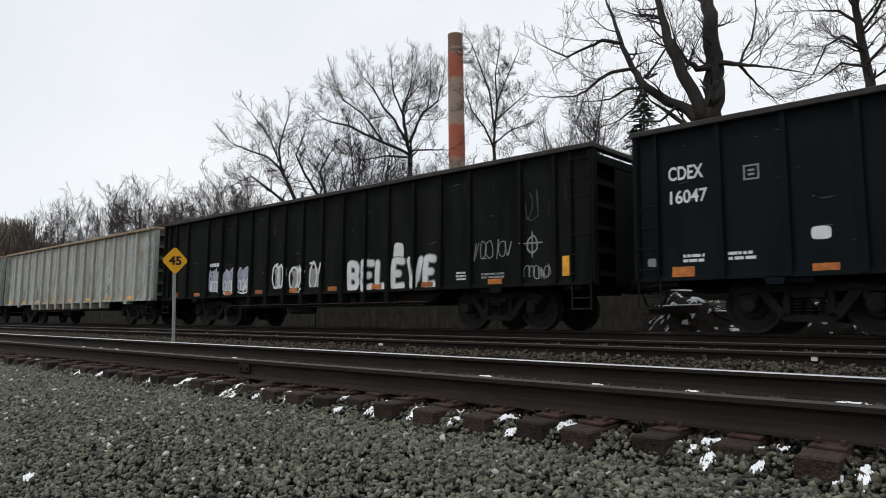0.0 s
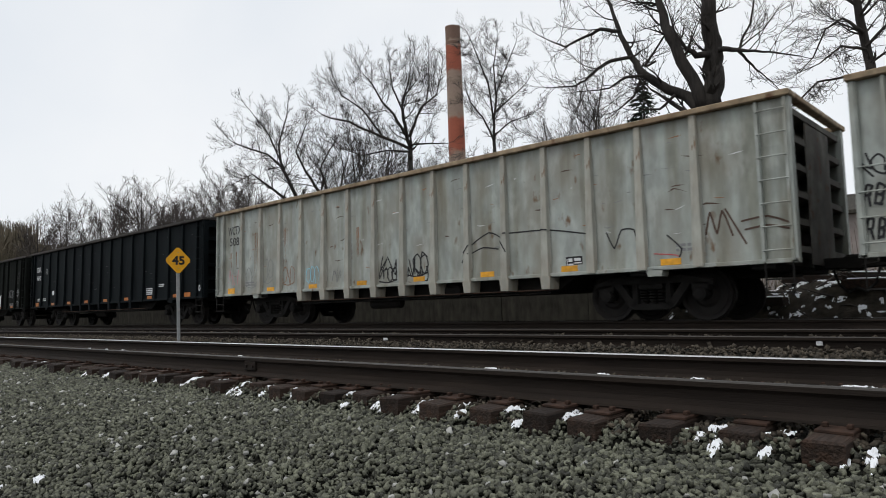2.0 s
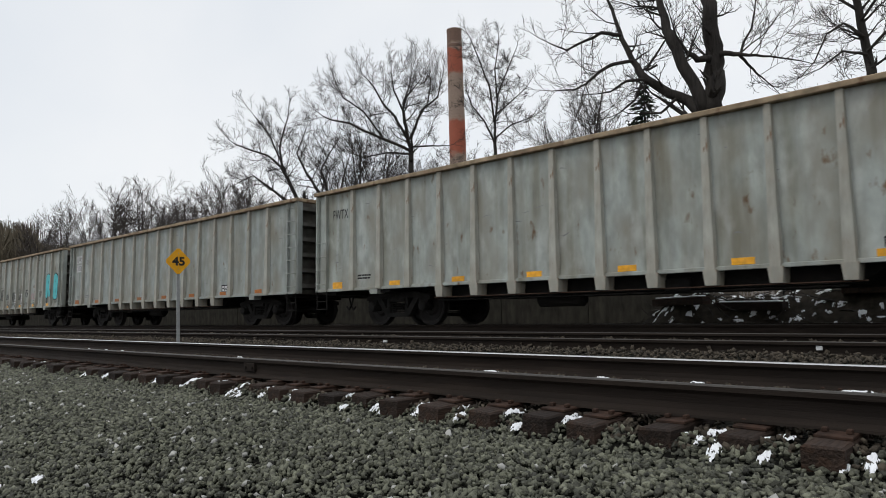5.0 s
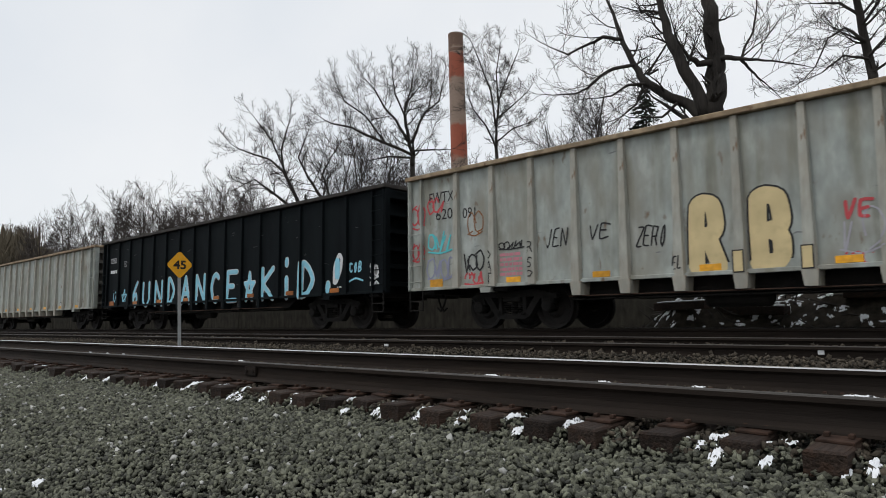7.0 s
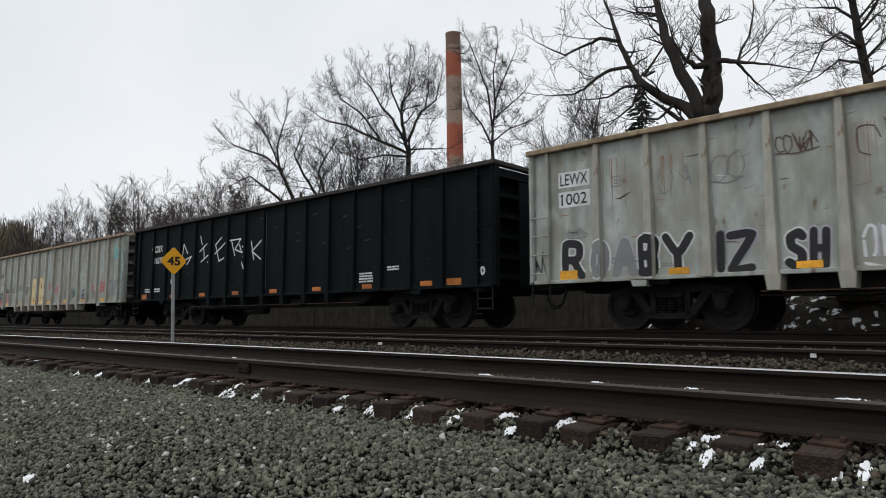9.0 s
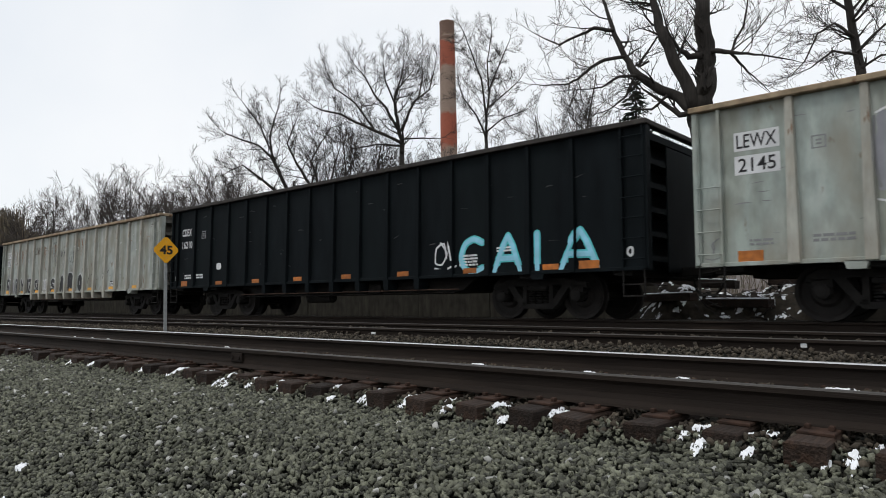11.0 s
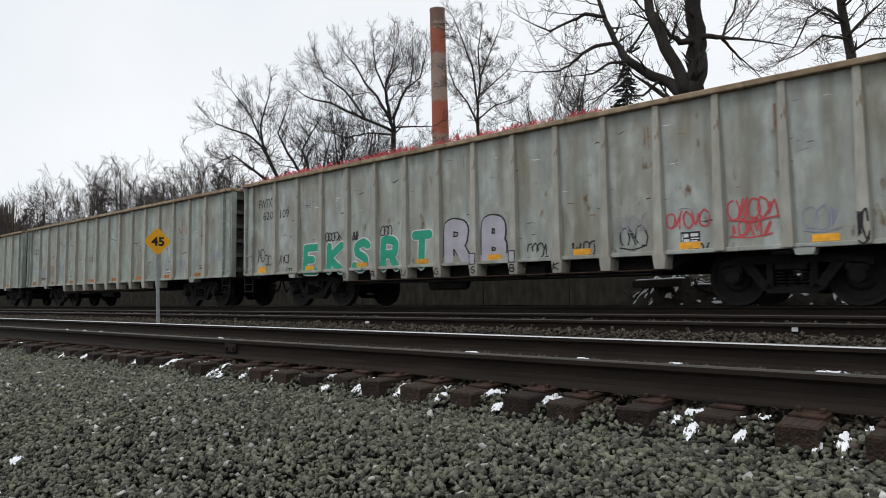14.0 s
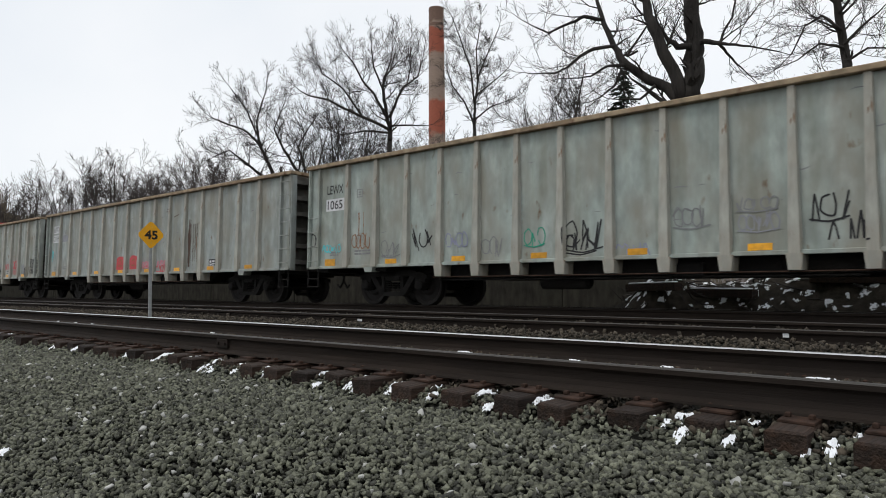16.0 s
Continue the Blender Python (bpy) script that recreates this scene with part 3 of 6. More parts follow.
class Car:
    def __init__(self, k, shift, paint, chord, posts, label, stubs=(4.2, 12.8), rib=(0.12, 0.19, 0.105), reflector="yellow"):
        self.k, self.shift, self.rib, self.ribs = k, shift, rib, list(posts)
        mat = M[paint]
        tone = M["post_grey"] if "grey" in paint else mat
        self.root = thing("gondola_car", label, "gondola car", group="cars of the freight train")
        sheet = cached(("sheet", paint), lambda: sheet_mesh(mat))
        part("side_sheet", sheet, self.root)
        part("side_sheet", sheet, self.root, at=pose(LONG, WIDE, 0, 0, 0, 180))
        for x in (0.30, LONG - 0.33):
            part("end_sheet", cached(("end_sheet", paint), lambda: end_sheet_mesh(M["shaded_end_grey"] if "grey" in paint else mat)), self.root, at=pose(x, 0, 0))
        part("floor", cached(("floor", paint), lambda: floor_mesh(mat)), self.root)
        tagged(part("scuffing", scrape_mesh(k + 40, M["m_grey" if "grey" in paint else "m_scuff"]), self.root, "short dark scrapes"), kind="stuff")
        part("top_chord", cached(("chord", chord), lambda: chord_mesh(M[chord])), self.root, "dirty rusted rim")
        part("side_sill", cached(("sill", paint), lambda: sill_mesh(mat)), self.root)
        part("belly", cached("belly", belly_mesh), self.root, "grimy black underside")
        part("centre_sill", cached("centre", centre_sill_mesh), self.root)
        for x in (0.55, 2.62, LONG - 2.62, LONG - 0.55):
            part("body_bolster", cached("bolster", bolster_mesh), self.root, at=pose(x, 0, 0))
        part("air_reservoir", cached("tank", tank_mesh), self.root, at=pose(7.2, 0, 0))
        part("brake_valve", cached("valve", valve_mesh), self.root, at=pose(9.6, 0, 0))
        part("brake_pipe", cached("pipe", lambda: Build().tube([(4.2, 0.35, 0.56), (8.0, 0.36, 0.555), (12.4, 0.35, 0.56)], 0.02, 6).mesh("brake_pipe", M["under"])), self.root)
        part("train_line", cached("line", lambda: Build().tube([(4.3, 0.09, 0.615), (8.5, 0.09, 0.61), (12.7, 0.09, 0.615)], 0.011, 6).mesh("train_line", M["plate"])), self.root, "thin rusty pipe under the posts")
        for u in self.ribs:
            stub = stubs[0] < u < stubs[1]
            me = cached(("rib", paint, rib, stub), lambda: rib_mesh(tone, *rib, stub))
            part("side_post", me, self.root, at=pose(u, 0, 0))
            part("side_post", me, self.root, at=pose(u, WIDE, 0, 0, 0, 180))
        # grey cars get the shade-darkened end colour, black ones their own paint
        end_tone = M["shaded_end_grey"] if "grey" in paint else mat
        er = cached(("end", paint), lambda: end_rib_mesh(end_tone))
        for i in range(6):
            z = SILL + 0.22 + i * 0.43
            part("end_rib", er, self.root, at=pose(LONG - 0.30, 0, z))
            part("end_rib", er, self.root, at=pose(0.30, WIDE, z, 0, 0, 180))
        panel = cached(("panel", paint), lambda: Build().box(0, 0.02, 0.95, WIDE - 0.95, SILL, TOP - 0.35, bevel=0.004).mesh("end_panel", end_tone))
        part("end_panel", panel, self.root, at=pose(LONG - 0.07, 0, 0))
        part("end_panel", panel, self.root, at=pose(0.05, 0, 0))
        cm = cached(("corner", paint), lambda: corner_mesh(mat))
        for x in (0.06, LONG - 0.06):
            part("corner_post", cm, self.root, at=pose(x, 0, 0))
            part("corner_post", cm, self.root, at=pose(x, WIDE, 0, 0, 0, 180))
        part("ladder", cached(("ladder4", paint), lambda: ladder_mesh(mat, 4, SILL + 0.2, 0.36, 0.38)), self.root, at=pose(0.06, 0, 0))
        part("ladder", cached(("ladder7", paint), lambda: ladder_mesh(mat, 7, SILL + 0.2, 0.36, 0.42)), self.root, at=pose(LONG - 0.50, 0, 0))
        sm = cached("step", lambda: step_mesh(M["under"]))
        for x in (0.06, LONG - 0.50):
            part("sill_step", sm, self.root, at=pose(x, 0, 0))
        cp = cached("coupler", coupler_mesh)
        part("coupler", cp, self.root, at=pose(0.05, WIDE / 2, 0))
        part("coupler", cp, self.root, at=pose(LONG - 0.05, WIDE / 2, 0, 0, 0, 180))
        for x in (2.62, LONG - 2.62):
            truck = part("truck", cached("truck", frame_mesh), self.root, at=pose(x, WIDE / 2, 0))
            for q in (-0.89, 0.89):
                ws = part("wheelset", cached("wheelset", wheelset_mesh), truck, at=pose(q, 0, WHEEL))
                WHEEL_MOVERS.append((ws, q))
        plate = cached(("ref", reflector), lambda: Build().box(-0.18, 0.18, SKIN - 0.016, SKIN - 0.0085, SILL + 0.08, SILL + 0.19, bevel=0.003).mesh("reflector", M[reflector]))
        wide = cached(("ref2", reflector), lambda: Build().box(-0.19, 0.19, SKIN - 0.018, SKIN - 0.0085, SILL + 0.05, SILL + 0.24, bevel=0.003).mesh("reflector", M[reflector]))
        part("reflector", wide, self.root, "yellow reflector plate", pose(0.86, 0, 0))
        for a, c in list(zip(self.ribs, self.ribs[1:]))[1::2]:
            part("reflector", plate, self.root, at=pose((a + c) / 2, 0, 0))
        for u in (2.3, LONG - 2.3):
            part("jacking_pad", cached(("pad", paint), lambda: Build().prism([(-0.16, SILL + 0.02), (0.16, SILL + 0.02), (0.12, SILL - 0.10), (-0.12, SILL - 0.10)], 0.05, 0.3, axis="y").mesh("jacking_pad", mat)), self.root, at=pose(u, 0, 0))
        CAR_MOVERS.append((self.root, k, shift))

    def lay(self, name, layers, u, z, width, label=""):
        """Paint on the sheet at u metres along the side and z over the rail; where a post is in the way it runs over the post."""
        top, foot, depth = self.rib
        for me, grow in layers:
            a = u - grow
            part(name, me, self.root, label, at=pose(a, SKIN, z - grow))
            for x in self.ribs:
                if a < x + foot / 2 and x - foot / 2 < a + width + 2 * grow:
                    bm = bmesh.new()
                    bm.from_mesh(me)
                    for d in (-1, 1):
                        bmesh.ops.bisect_plane(bm, geom=bm.verts[:] + bm.edges[:] + bm.faces[:], plane_co=(x - a + d * foot * 0.40, 0, 0), plane_no=(d, 0, 0), clear_outer=True)
                    if bm.faces:
                        strip = bpy.data.meshes.new(name)
                        bm.to_mesh(strip)
                        strip.materials.append(me.materials[0])
                        part(name, strip, self.root, at=pose(a, SKIN - depth, z - grow))
                    bm.free()

    def text(self, s, u, z, width, height, paint, fat=0.0):
        """Stencilled letters with their lower left corner at u, z."""
        self.lay("lettering", [(text_mesh(s, width, height, M[paint], fat, 0.006), 0.0)], u, z, width)

    def spray(self, s, u, z, width, height, paint, weight=0.016, outline=None, rim=0.03, slant=0.12, soft=True):
        """Hand-sprayed letters in round strokes, with a wider stroke behind them where they are outlined."""
        seed = hash_of(self.k, u, z)
        layers = [(stroke_mesh(word_strokes(s, width, height, slant, weight, seed), weight, M[paint], 0.012 if outline else 0.006, soft), 0.0)]
        if outline:
            layers.append((stroke_mesh(word_strokes(s, width, height, slant, weight, seed), weight + rim, M[outline], 0.003, soft), 0.0))
        self.lay("lettering", layers, u, z, width)

    def bubbles(self, s, places, z, height, paint, outline, weight=0.12, rim=0.04, slant=0.03):
        for c, (u, width) in zip(s, places):
            self.spray(c, u, z, width, height, paint, weight, outline, rim, slant)

    def lines(self, runs, paint, weight=0.018, soft=False):
        """Single sprayed or scraped lines through points (u, z)."""
        for run in runs:
            u0, z0 = min(p[0] for p in run), min(p[1] for p in run)
            me = stroke_mesh([[(p[0] - u0, p[1] - z0) for p in run]], weight, M[paint], 0.005, soft)
            self.lay("sprayed_line", [(me, 0.0)], u0, z0, max(p[0] for p in run) - u0)

    def mark(self, u, z, w, h, paint, weight=0.013, count=None):
        """A quick illegible tag: cramped loops and hooks side by side, some underlined."""
        rnd = random.Random(hash_of(self.k, u, z))
        n = count or max(2, round(w / max(0.12, 0.42 * h)))
        runs = []
        for i in range(n):
            x0, x1 = w * (i - 0.15) / n, w * (i + 1.1) / n
            q, pts, cx = rnd.random() < 0.5, [], (x0 + x1) / 2
            if rnd.random() < 0.6:
                turn, g = rnd.choice((-1, 1)) * rnd.uniform(4.5, 8.5), rnd.uniform(0, 6.3)
                for j in range(7):
                    e, grow = g + turn * j / 6, rnd.uniform(0.7, 1.05)
                    pts.append((cx + 0.55 * (x1 - x0) * grow * math.cos(e) + 0.1 * (x1 - x0) * j / 6, h * min(1.05, max(-0.05, 0.5 + 0.5 * grow * math.sin(e)))))
            else:
                for j in range(rnd.randint(3, 5)):
                    pts.append((x0 + (x1 - x0) * rnd.random(), h * min(1, max(0, (0.9 if (j % 2 == 0) == q else 0.15) + rnd.uniform(-0.3, 0.2)))))
            runs.append(pts)
        if rnd.random() < 0.55:
            runs.append([(0, h * 0.05), (w * 0.5, -h * 0.06), (w * 1.02, h * 0.10)])
        self.lay("spray_tag", [(stroke_mesh(runs, weight, M[paint], 0.005, True), 0.0)], u, z, w)

    def runs_down(self, u, z, w, h, paint, count=7):
        """Thin streaks that run down the sheet."""
        rnd = random.Random(hash_of(self.k, u, z))
        b = Build()
        for s in range(count):
            x, q, t = rnd.uniform(0, w), rnd.uniform(0.2, 1) * h, rnd.uniform(0.004, 0.012)
            b.prism([(x, h), (x + t, h - 0.02), (x + t * 0.7, h - q), (x + t * 0.4, h - q - 0.05)], -0.003 - 0.0003 * s, 0, axis="y")
        tagged(part("rust_streak", b.mesh("rust_streak", M[paint]), self.root, at=pose(u, SKIN, z)), kind="stuff")

    def plate(self, u, z, w=0.36, h=0.22):
        """A black data panel with white print."""
        part("data_panel", Build().box(0, w, -0.004, 0, 0, h, bevel=0.001).mesh("data_panel", M["m_black"]), self.root, "black data panel with white print", pose(u, SKIN, z))
        b = Build()
        for x0, x1, z0, z1 in ((0.06, 0.10, 0.15, 0.85), (0.16, 0.45, 0.15, 0.4), (0.16, 0.4, 0.55, 0.85), (0.52, 0.9, 0.6, 0.85), (0.52, 0.94, 0.38, 0.48), (0.52, 0.86, 0.15, 0.27)):
            b.box(x0 * w, x1 * w, -0.0055, -0.0042, z0 * h, z1 * h)
        part("stencil", b.mesh("stencil", M["m_white"]), self.root, at=pose(u, SKIN, z))

    def stub_letters(self, s, us):
        """Letters sprayed on the post stubs under the sill."""
        for c, u in zip(s, us):
            me = stroke_mesh(word_strokes(c, 0.13, 0.15, 0.05, 0.012, 3), 0.012, M["m_black"], 0.004, True)
            part("lettering", me, self.root, at=pose(u - 0.07, SKIN - self.rib[2], 0.68))

    def bars(self, u, z, w, h, paint, rows=3):
        """Small stencilled data, too small to read."""
        rnd = random.Random(hash_of(self.k, u, z))
        b, x = Build(), 0.0
        for r in range(rows):
            x, zz = 0.0, h * r / rows
            while x < w - 0.03:
                q = min(w, x + rnd.uniform(0.03, 0.16))
                b.box(x, q, -0.004, 0.0, zz, zz + h / rows * 0.6)
                x = q + rnd.uniform(0.012, 0.03)
        part("stencil", b.mesh("stencil", M[paint]), self.root, at=pose(u, SKIN, z))

    def square(self, u, z, w, paint):
        """A small outlined square with a block inside."""
        b, t = Build(), w * 0.1
        for x0, x1, z0, z1 in ((0, w, 0, t), (0, w, w - t, w), (0, t, t, w - t), (w - t, w, t, w - t), (w * 0.3, w * 0.7, w * 0.28, w * 0.42), (w * 0.3, w * 0.7, w * 0.56, w * 0.7)):
            b.box(x0, x1, -0.003, 0, z0, z1)
        part("stencil", b.mesh("stencil", M[paint]), self.root, at=pose(u, SKIN, z))

    def blot(self, u, z, w, h, paint, seed=1, lift=0.003, ragged=0.25):
        """A painted or stained patch with an uneven outline."""
        n = 40
        pts = []
        for i in range(n):
            a = 2 * math.pi * i / n
            r = 1 + ragged * noise.noise((math.cos(a) * 2.2, math.sin(a) * 2.2, seed * 3.7))
            pts.append((w / 2 + w / 2 * r * math.copysign(abs(math.cos(a)) ** 0.6, math.cos(a)), h / 2 + h / 2 * r * math.copysign(abs(math.sin(a)) ** 0.6, math.sin(a))))
        part("paint_patch", Build().prism(pts, -lift, 0.0, axis="y").mesh("paint_patch", M[paint]), self.root, at=pose(u, SKIN, z))


def hash_of(k, u, z):
    return int(k * 1009 + u * 131 + z * 977) & 0xFFFF


def rough(car):
    """Longer bent scrapes, rust runs and dents shaded by dark and light strokes on a badly knocked side."""
    for seed, paint, count, size in ((5, "m_stain", 22, 1.35), (6, "m_rust", 26, 0.8), (7, "m_white", 16, 0.9)):
        tagged(part("scuffing", scrape_mesh(seed + car.k * 17, M[paint], count, size), car.root, "long scrapes, rust and dents shaded in paint"), kind="stuff")


def block_marks(car, paint="m_white"):
    """Stencil blocks that every car carries."""
    car.bars(15.1, SILL + 0.30, 0.5, 0.16, paint, 2)
    car.bars(1.65, SILL + 0.28, 0.5, 0.14, paint, 2)
    car.plate(12.92, 1.0)


GREY = "ribbed pale grey gondola car"
BLACK = "ribbed black gondola car"
EVEN_POSTS = [1.5 + i for i in range(15)]
CLOSE_POSTS = [0.87, 1.69] + [3.01 + 0.846 * i for i in range(14)] + [15.33, 16.15]


def grey_car(k, shift, label, paint="grey_a", **kw):
    return Car(k, shift, paint, "chord_grey", EVEN_POSTS, label, **kw)


def black_car(k, shift, label, **kw):
    return Car(k, shift, "black", "chord_black", EVEN_POSTS, label, stubs=kw.pop("stubs", (5.0, 11.8)), rib=(0.10, 0.14, 0.09), **kw)


def tags(car, rows, weight=0.015):
    """Illegible tags: place, height, size, paint."""
    for u, z, w, h, p in rows:
        car.mark(u, z, w, h, p, weight * 0.8)


def words(car, rows):
    """Readable tags: word, place, height, size, paint, stroke."""
    for s, u, z, w, h, p, t in rows:
        car.spray(s, u, z, w, h, p, t, slant=0.3)


def build_train():
    grey_car(-4, 0, GREY + ", seen far down the line")
    c = grey_car(-3, 0, GREY + " with dusty rim", paint="grey_b")
    block_marks(c, "m_black")
    c = grey_car(-2, 0, GREY + " with dark scribbles low down", paint="grey_c")
    tags(c, ((2.6, 1.05, 0.6, 0.6, "m_black"), (4.7, 1.05, 0.6, 0.7, "m_black"), (5.7, 1.05, 0.6, 0.6, "m_grey"), (7.7, 1.1, 0.6, 0.6, "m_rust"), (12.8, 1.0, 0.6, 0.6, "m_black")))

    c = Car(-1, -0.07, "black_old", "chord_black", CLOSE_POSTS, "faded black gondola car with white and blue painted letters", stubs=(5.0, 11.8), rib=(0.09, 0.12, 0.10), reflector="orange")
    c.bars(3.1, 1.85, 0.6, 0.18, "m_white", 1)
    for u in (3.08, 3.93, 4.78):
        c.blot(u, 0.98, 0.62, 0.75, "m_violet", int(u * 7), ragged=0.6)
        c.mark(u, 0.98, 0.66, 0.8, "m_lilac", 0.03)
        c.mark(u + 0.05, 1.0, 0.6, 0.4, "m_white", 0.022)
    for u, h in ((6.62, 0.9), (7.5, 0.75), (8.35, 0.85)):
        c.blot(u + 0.1, 0.95, 0.42, h * 0.8, "m_dim", int(u * 3), ragged=0.7)
        c.mark(u, 0.95, 0.6, h, "m_white", 0.03)
    c.bubbles("BELEVE", ((9.96, 0.5), (10.5, 0.46), (11.0, 0.42), (11.56, 0.46), (12.1, 0.5), (12.62, 0.4)), 0.92, 0.72, "m_white", "m_dim", 0.075, 0.03)
    c.blot(11.62, 1.56, 0.34, 0.44, "m_white", 3, ragged=0.1)
    c.bars(13.6, 0.98, 0.36, 0.28, "m_white", 4)
    c.spray("O", 15.42, 1.5, 0.36, 0.38, "m_dim", 0.016)
    c.lines([[(15.6, 1.44), (15.6, 1.94)], [(15.36, 1.72), (15.84, 1.72)]], "m_dim", 0.012)
    tags(c, ((14.1, 1.45, 1.0, 0.4, "m_dim"), (15.4, 1.0, 0.6, 0.3, "m_dim"), (15.45, 2.2, 0.3, 0.6, "m_scuff")), 0.012)
    c.bars(14.3, 1.0, 0.6, 0.2, "m_dim")
    part("reflector", Build().box(0, 0.22, SKIN - 0.018, SKIN - 0.0085, 1.04, 1.42, bevel=0.004).mesh("reflector", M["yellow"]), c.root, "tall yellow plate", pose(16.3, 0, 0))

    def cdex(k, shift, number, label, on=0.0, **kw):
        c = black_car(k, shift, label, reflector="orange", **kw)
        c.text("CDEX", 0.64 + on, 2.56, 0.60, 0.24, "m_white", 0.02)
        c.text(number, 0.66 + on, 2.16, 0.64, 0.23, "m_white", 0.02)
        c.square(1.88 + on, 2.42, 0.24, "m_dim")
        c.blot(2.82, 1.40, 0.27, 0.2, "m_white", 2, ragged=0.03)
        c.blot(0.22, 1.12, 0.16, 0.14, "m_dim", 5, ragged=0.3)
        c.bars(0.86, 1.17, 0.40, 0.16, "m_white", 2)
        c.bars(1.6, 1.17, 0.42, 0.16, "m_white", 2)
        c.bars(1.6, 0.93, 0.6, 0.02, "m_white", 1)
        c.bars(12.7, 1.1, 0.5, 0.26, "m_white", 4)
        c.bars(13.7, 1.35, 0.4, 0.12, "m_white", 2)
        c.bars(15.6, 0.95, 0.4, 0.03, "m_white", 1)
        c.spray("O", 16.55, 1.10, 0.18, 0.2, "m_white", 0.022)
        part("reflector", cached("bigref", lambda: Build().box(0, 0.42, SKIN - 0.018, SKIN - 0.0085, SILL + 0.03, SILL + 0.22, bevel=0.004).mesh("reflector", M["orange"])), c.root, at=pose(15.62, 0, 0))
        return c

    cdex(0, -0.07, "16047", BLACK + " with white stencilled numbers")

    c = grey_car(1, -0.085, GREY + " with rust streaks and faint scribbles", paint="grey_c")
    c.text("WCTX", 0.64, 2.74, 0.72, 0.26, "m_black", 0.01)
    c.text("508", 0.74, 2.40, 0.54, 0.25, "m_black", 0.01)
    tags(c, ((7.62, 1.1, 0.62, 0.6, "m_black"), (7.65, 0.98, 0.6, 0.35, "m_black"), (8.62, 1.08, 0.64, 0.55, "m_black"), (8.65, 0.92, 0.6, 0.35, "m_black")), 0.020)
    tags(c, ((5.6, 0.98, 0.6, 0.55, "m_grey"), (4.7, 1.05, 0.55, 0.5, "m_sky"), (2.6, 1.2, 0.5, 0.7, "m_grey"), (3.6, 1.1, 0.55, 0.5, "m_rust"), (1.7, 1.1, 0.6, 0.6, "m_grey"), (0.65, 1.2, 0.6, 0.5, "m_pink")), 0.011)
    c.lines([[(10.3, 1.28), (10.55, 1.62), (11.05, 1.86), (11.35, 1.74), (11.56, 1.42)], [(10.55, 1.45), (10.9, 1.56), (11.3, 1.5)], [(11.5, 1.8), (12.5, 1.78), (13.4, 1.62)], [(13.8, 1.6), (13.95, 1.3), (14.1, 1.62), (14.35, 1.6), (14.4, 1.25)],
             [(14.95, 1.45), (15.2, 1.2), (15.1, 0.98)]], "m_black", 0.013, True)
    c.lines([[(15.62, 1.4), (15.7, 1.75), (15.8, 1.4), (15.9, 1.76), (16.05, 1.35)], [(15.95, 1.78), (16.25, 1.2)], [(16.2, 1.56), (16.6, 1.6), (17.0, 1.42)], [(16.25, 1.42), (16.6, 1.46), (17.0, 1.35)]], "m_stain", 0.016, True)
    c.lines([[(14.7, 1.15), (15.1, 1.1), (15.3, 0.95)], [(14.8, 0.95), (15.2, 1.0)]], "m_red", 0.008, True)
    for u, z, w, h in ((2.1, 1.3, 0.3, 1.4), (3.6, 1.5, 0.2, 1.2), (0.7, 1.4, 0.5, 0.8), (6.8, 1.6, 0.1, 0.8)):
        c.runs_down(u, z, w, h, "m_rust")
    block_marks(c, "m_grey")
    rough(c)

    c = grey_car(2, -0.09, GREY + " with two turquoise block letters", paint="grey_c")
    c.text("FWTX", 0.68, 2.72, 0.6, 0.22, "m_black")
    c.text("62", 0.95, 2.36, 0.3, 0.22, "m_black")
    c.text("734", 1.66, 2.36, 0.42, 0.22, "m_black")
    c.bubbles("R", ((14.72, 0.66),), 1.29, 1.08, "m_teal", "m_black", 0.140, 0.045)
    c.bubbles("B", ((15.72, 0.60),), 1.24, 1.12, "m_teal", "m_black", 0.130, 0.045)
    for u in (15.46, 16.42):
        part("lettering", Build().box(0, 0.16, -0.008, 0, 0, 0.34).mesh("lettering", M["m_black"]), c.root, at=pose(u, SKIN - 0.105, 1.34))
        part("lettering", Build().box(0.02, 0.14, -0.011, -0.008, 0.025, 0.315).mesh("lettering", M["m_teal"]), c.root, at=pose(u, SKIN - 0.105, 1.34))
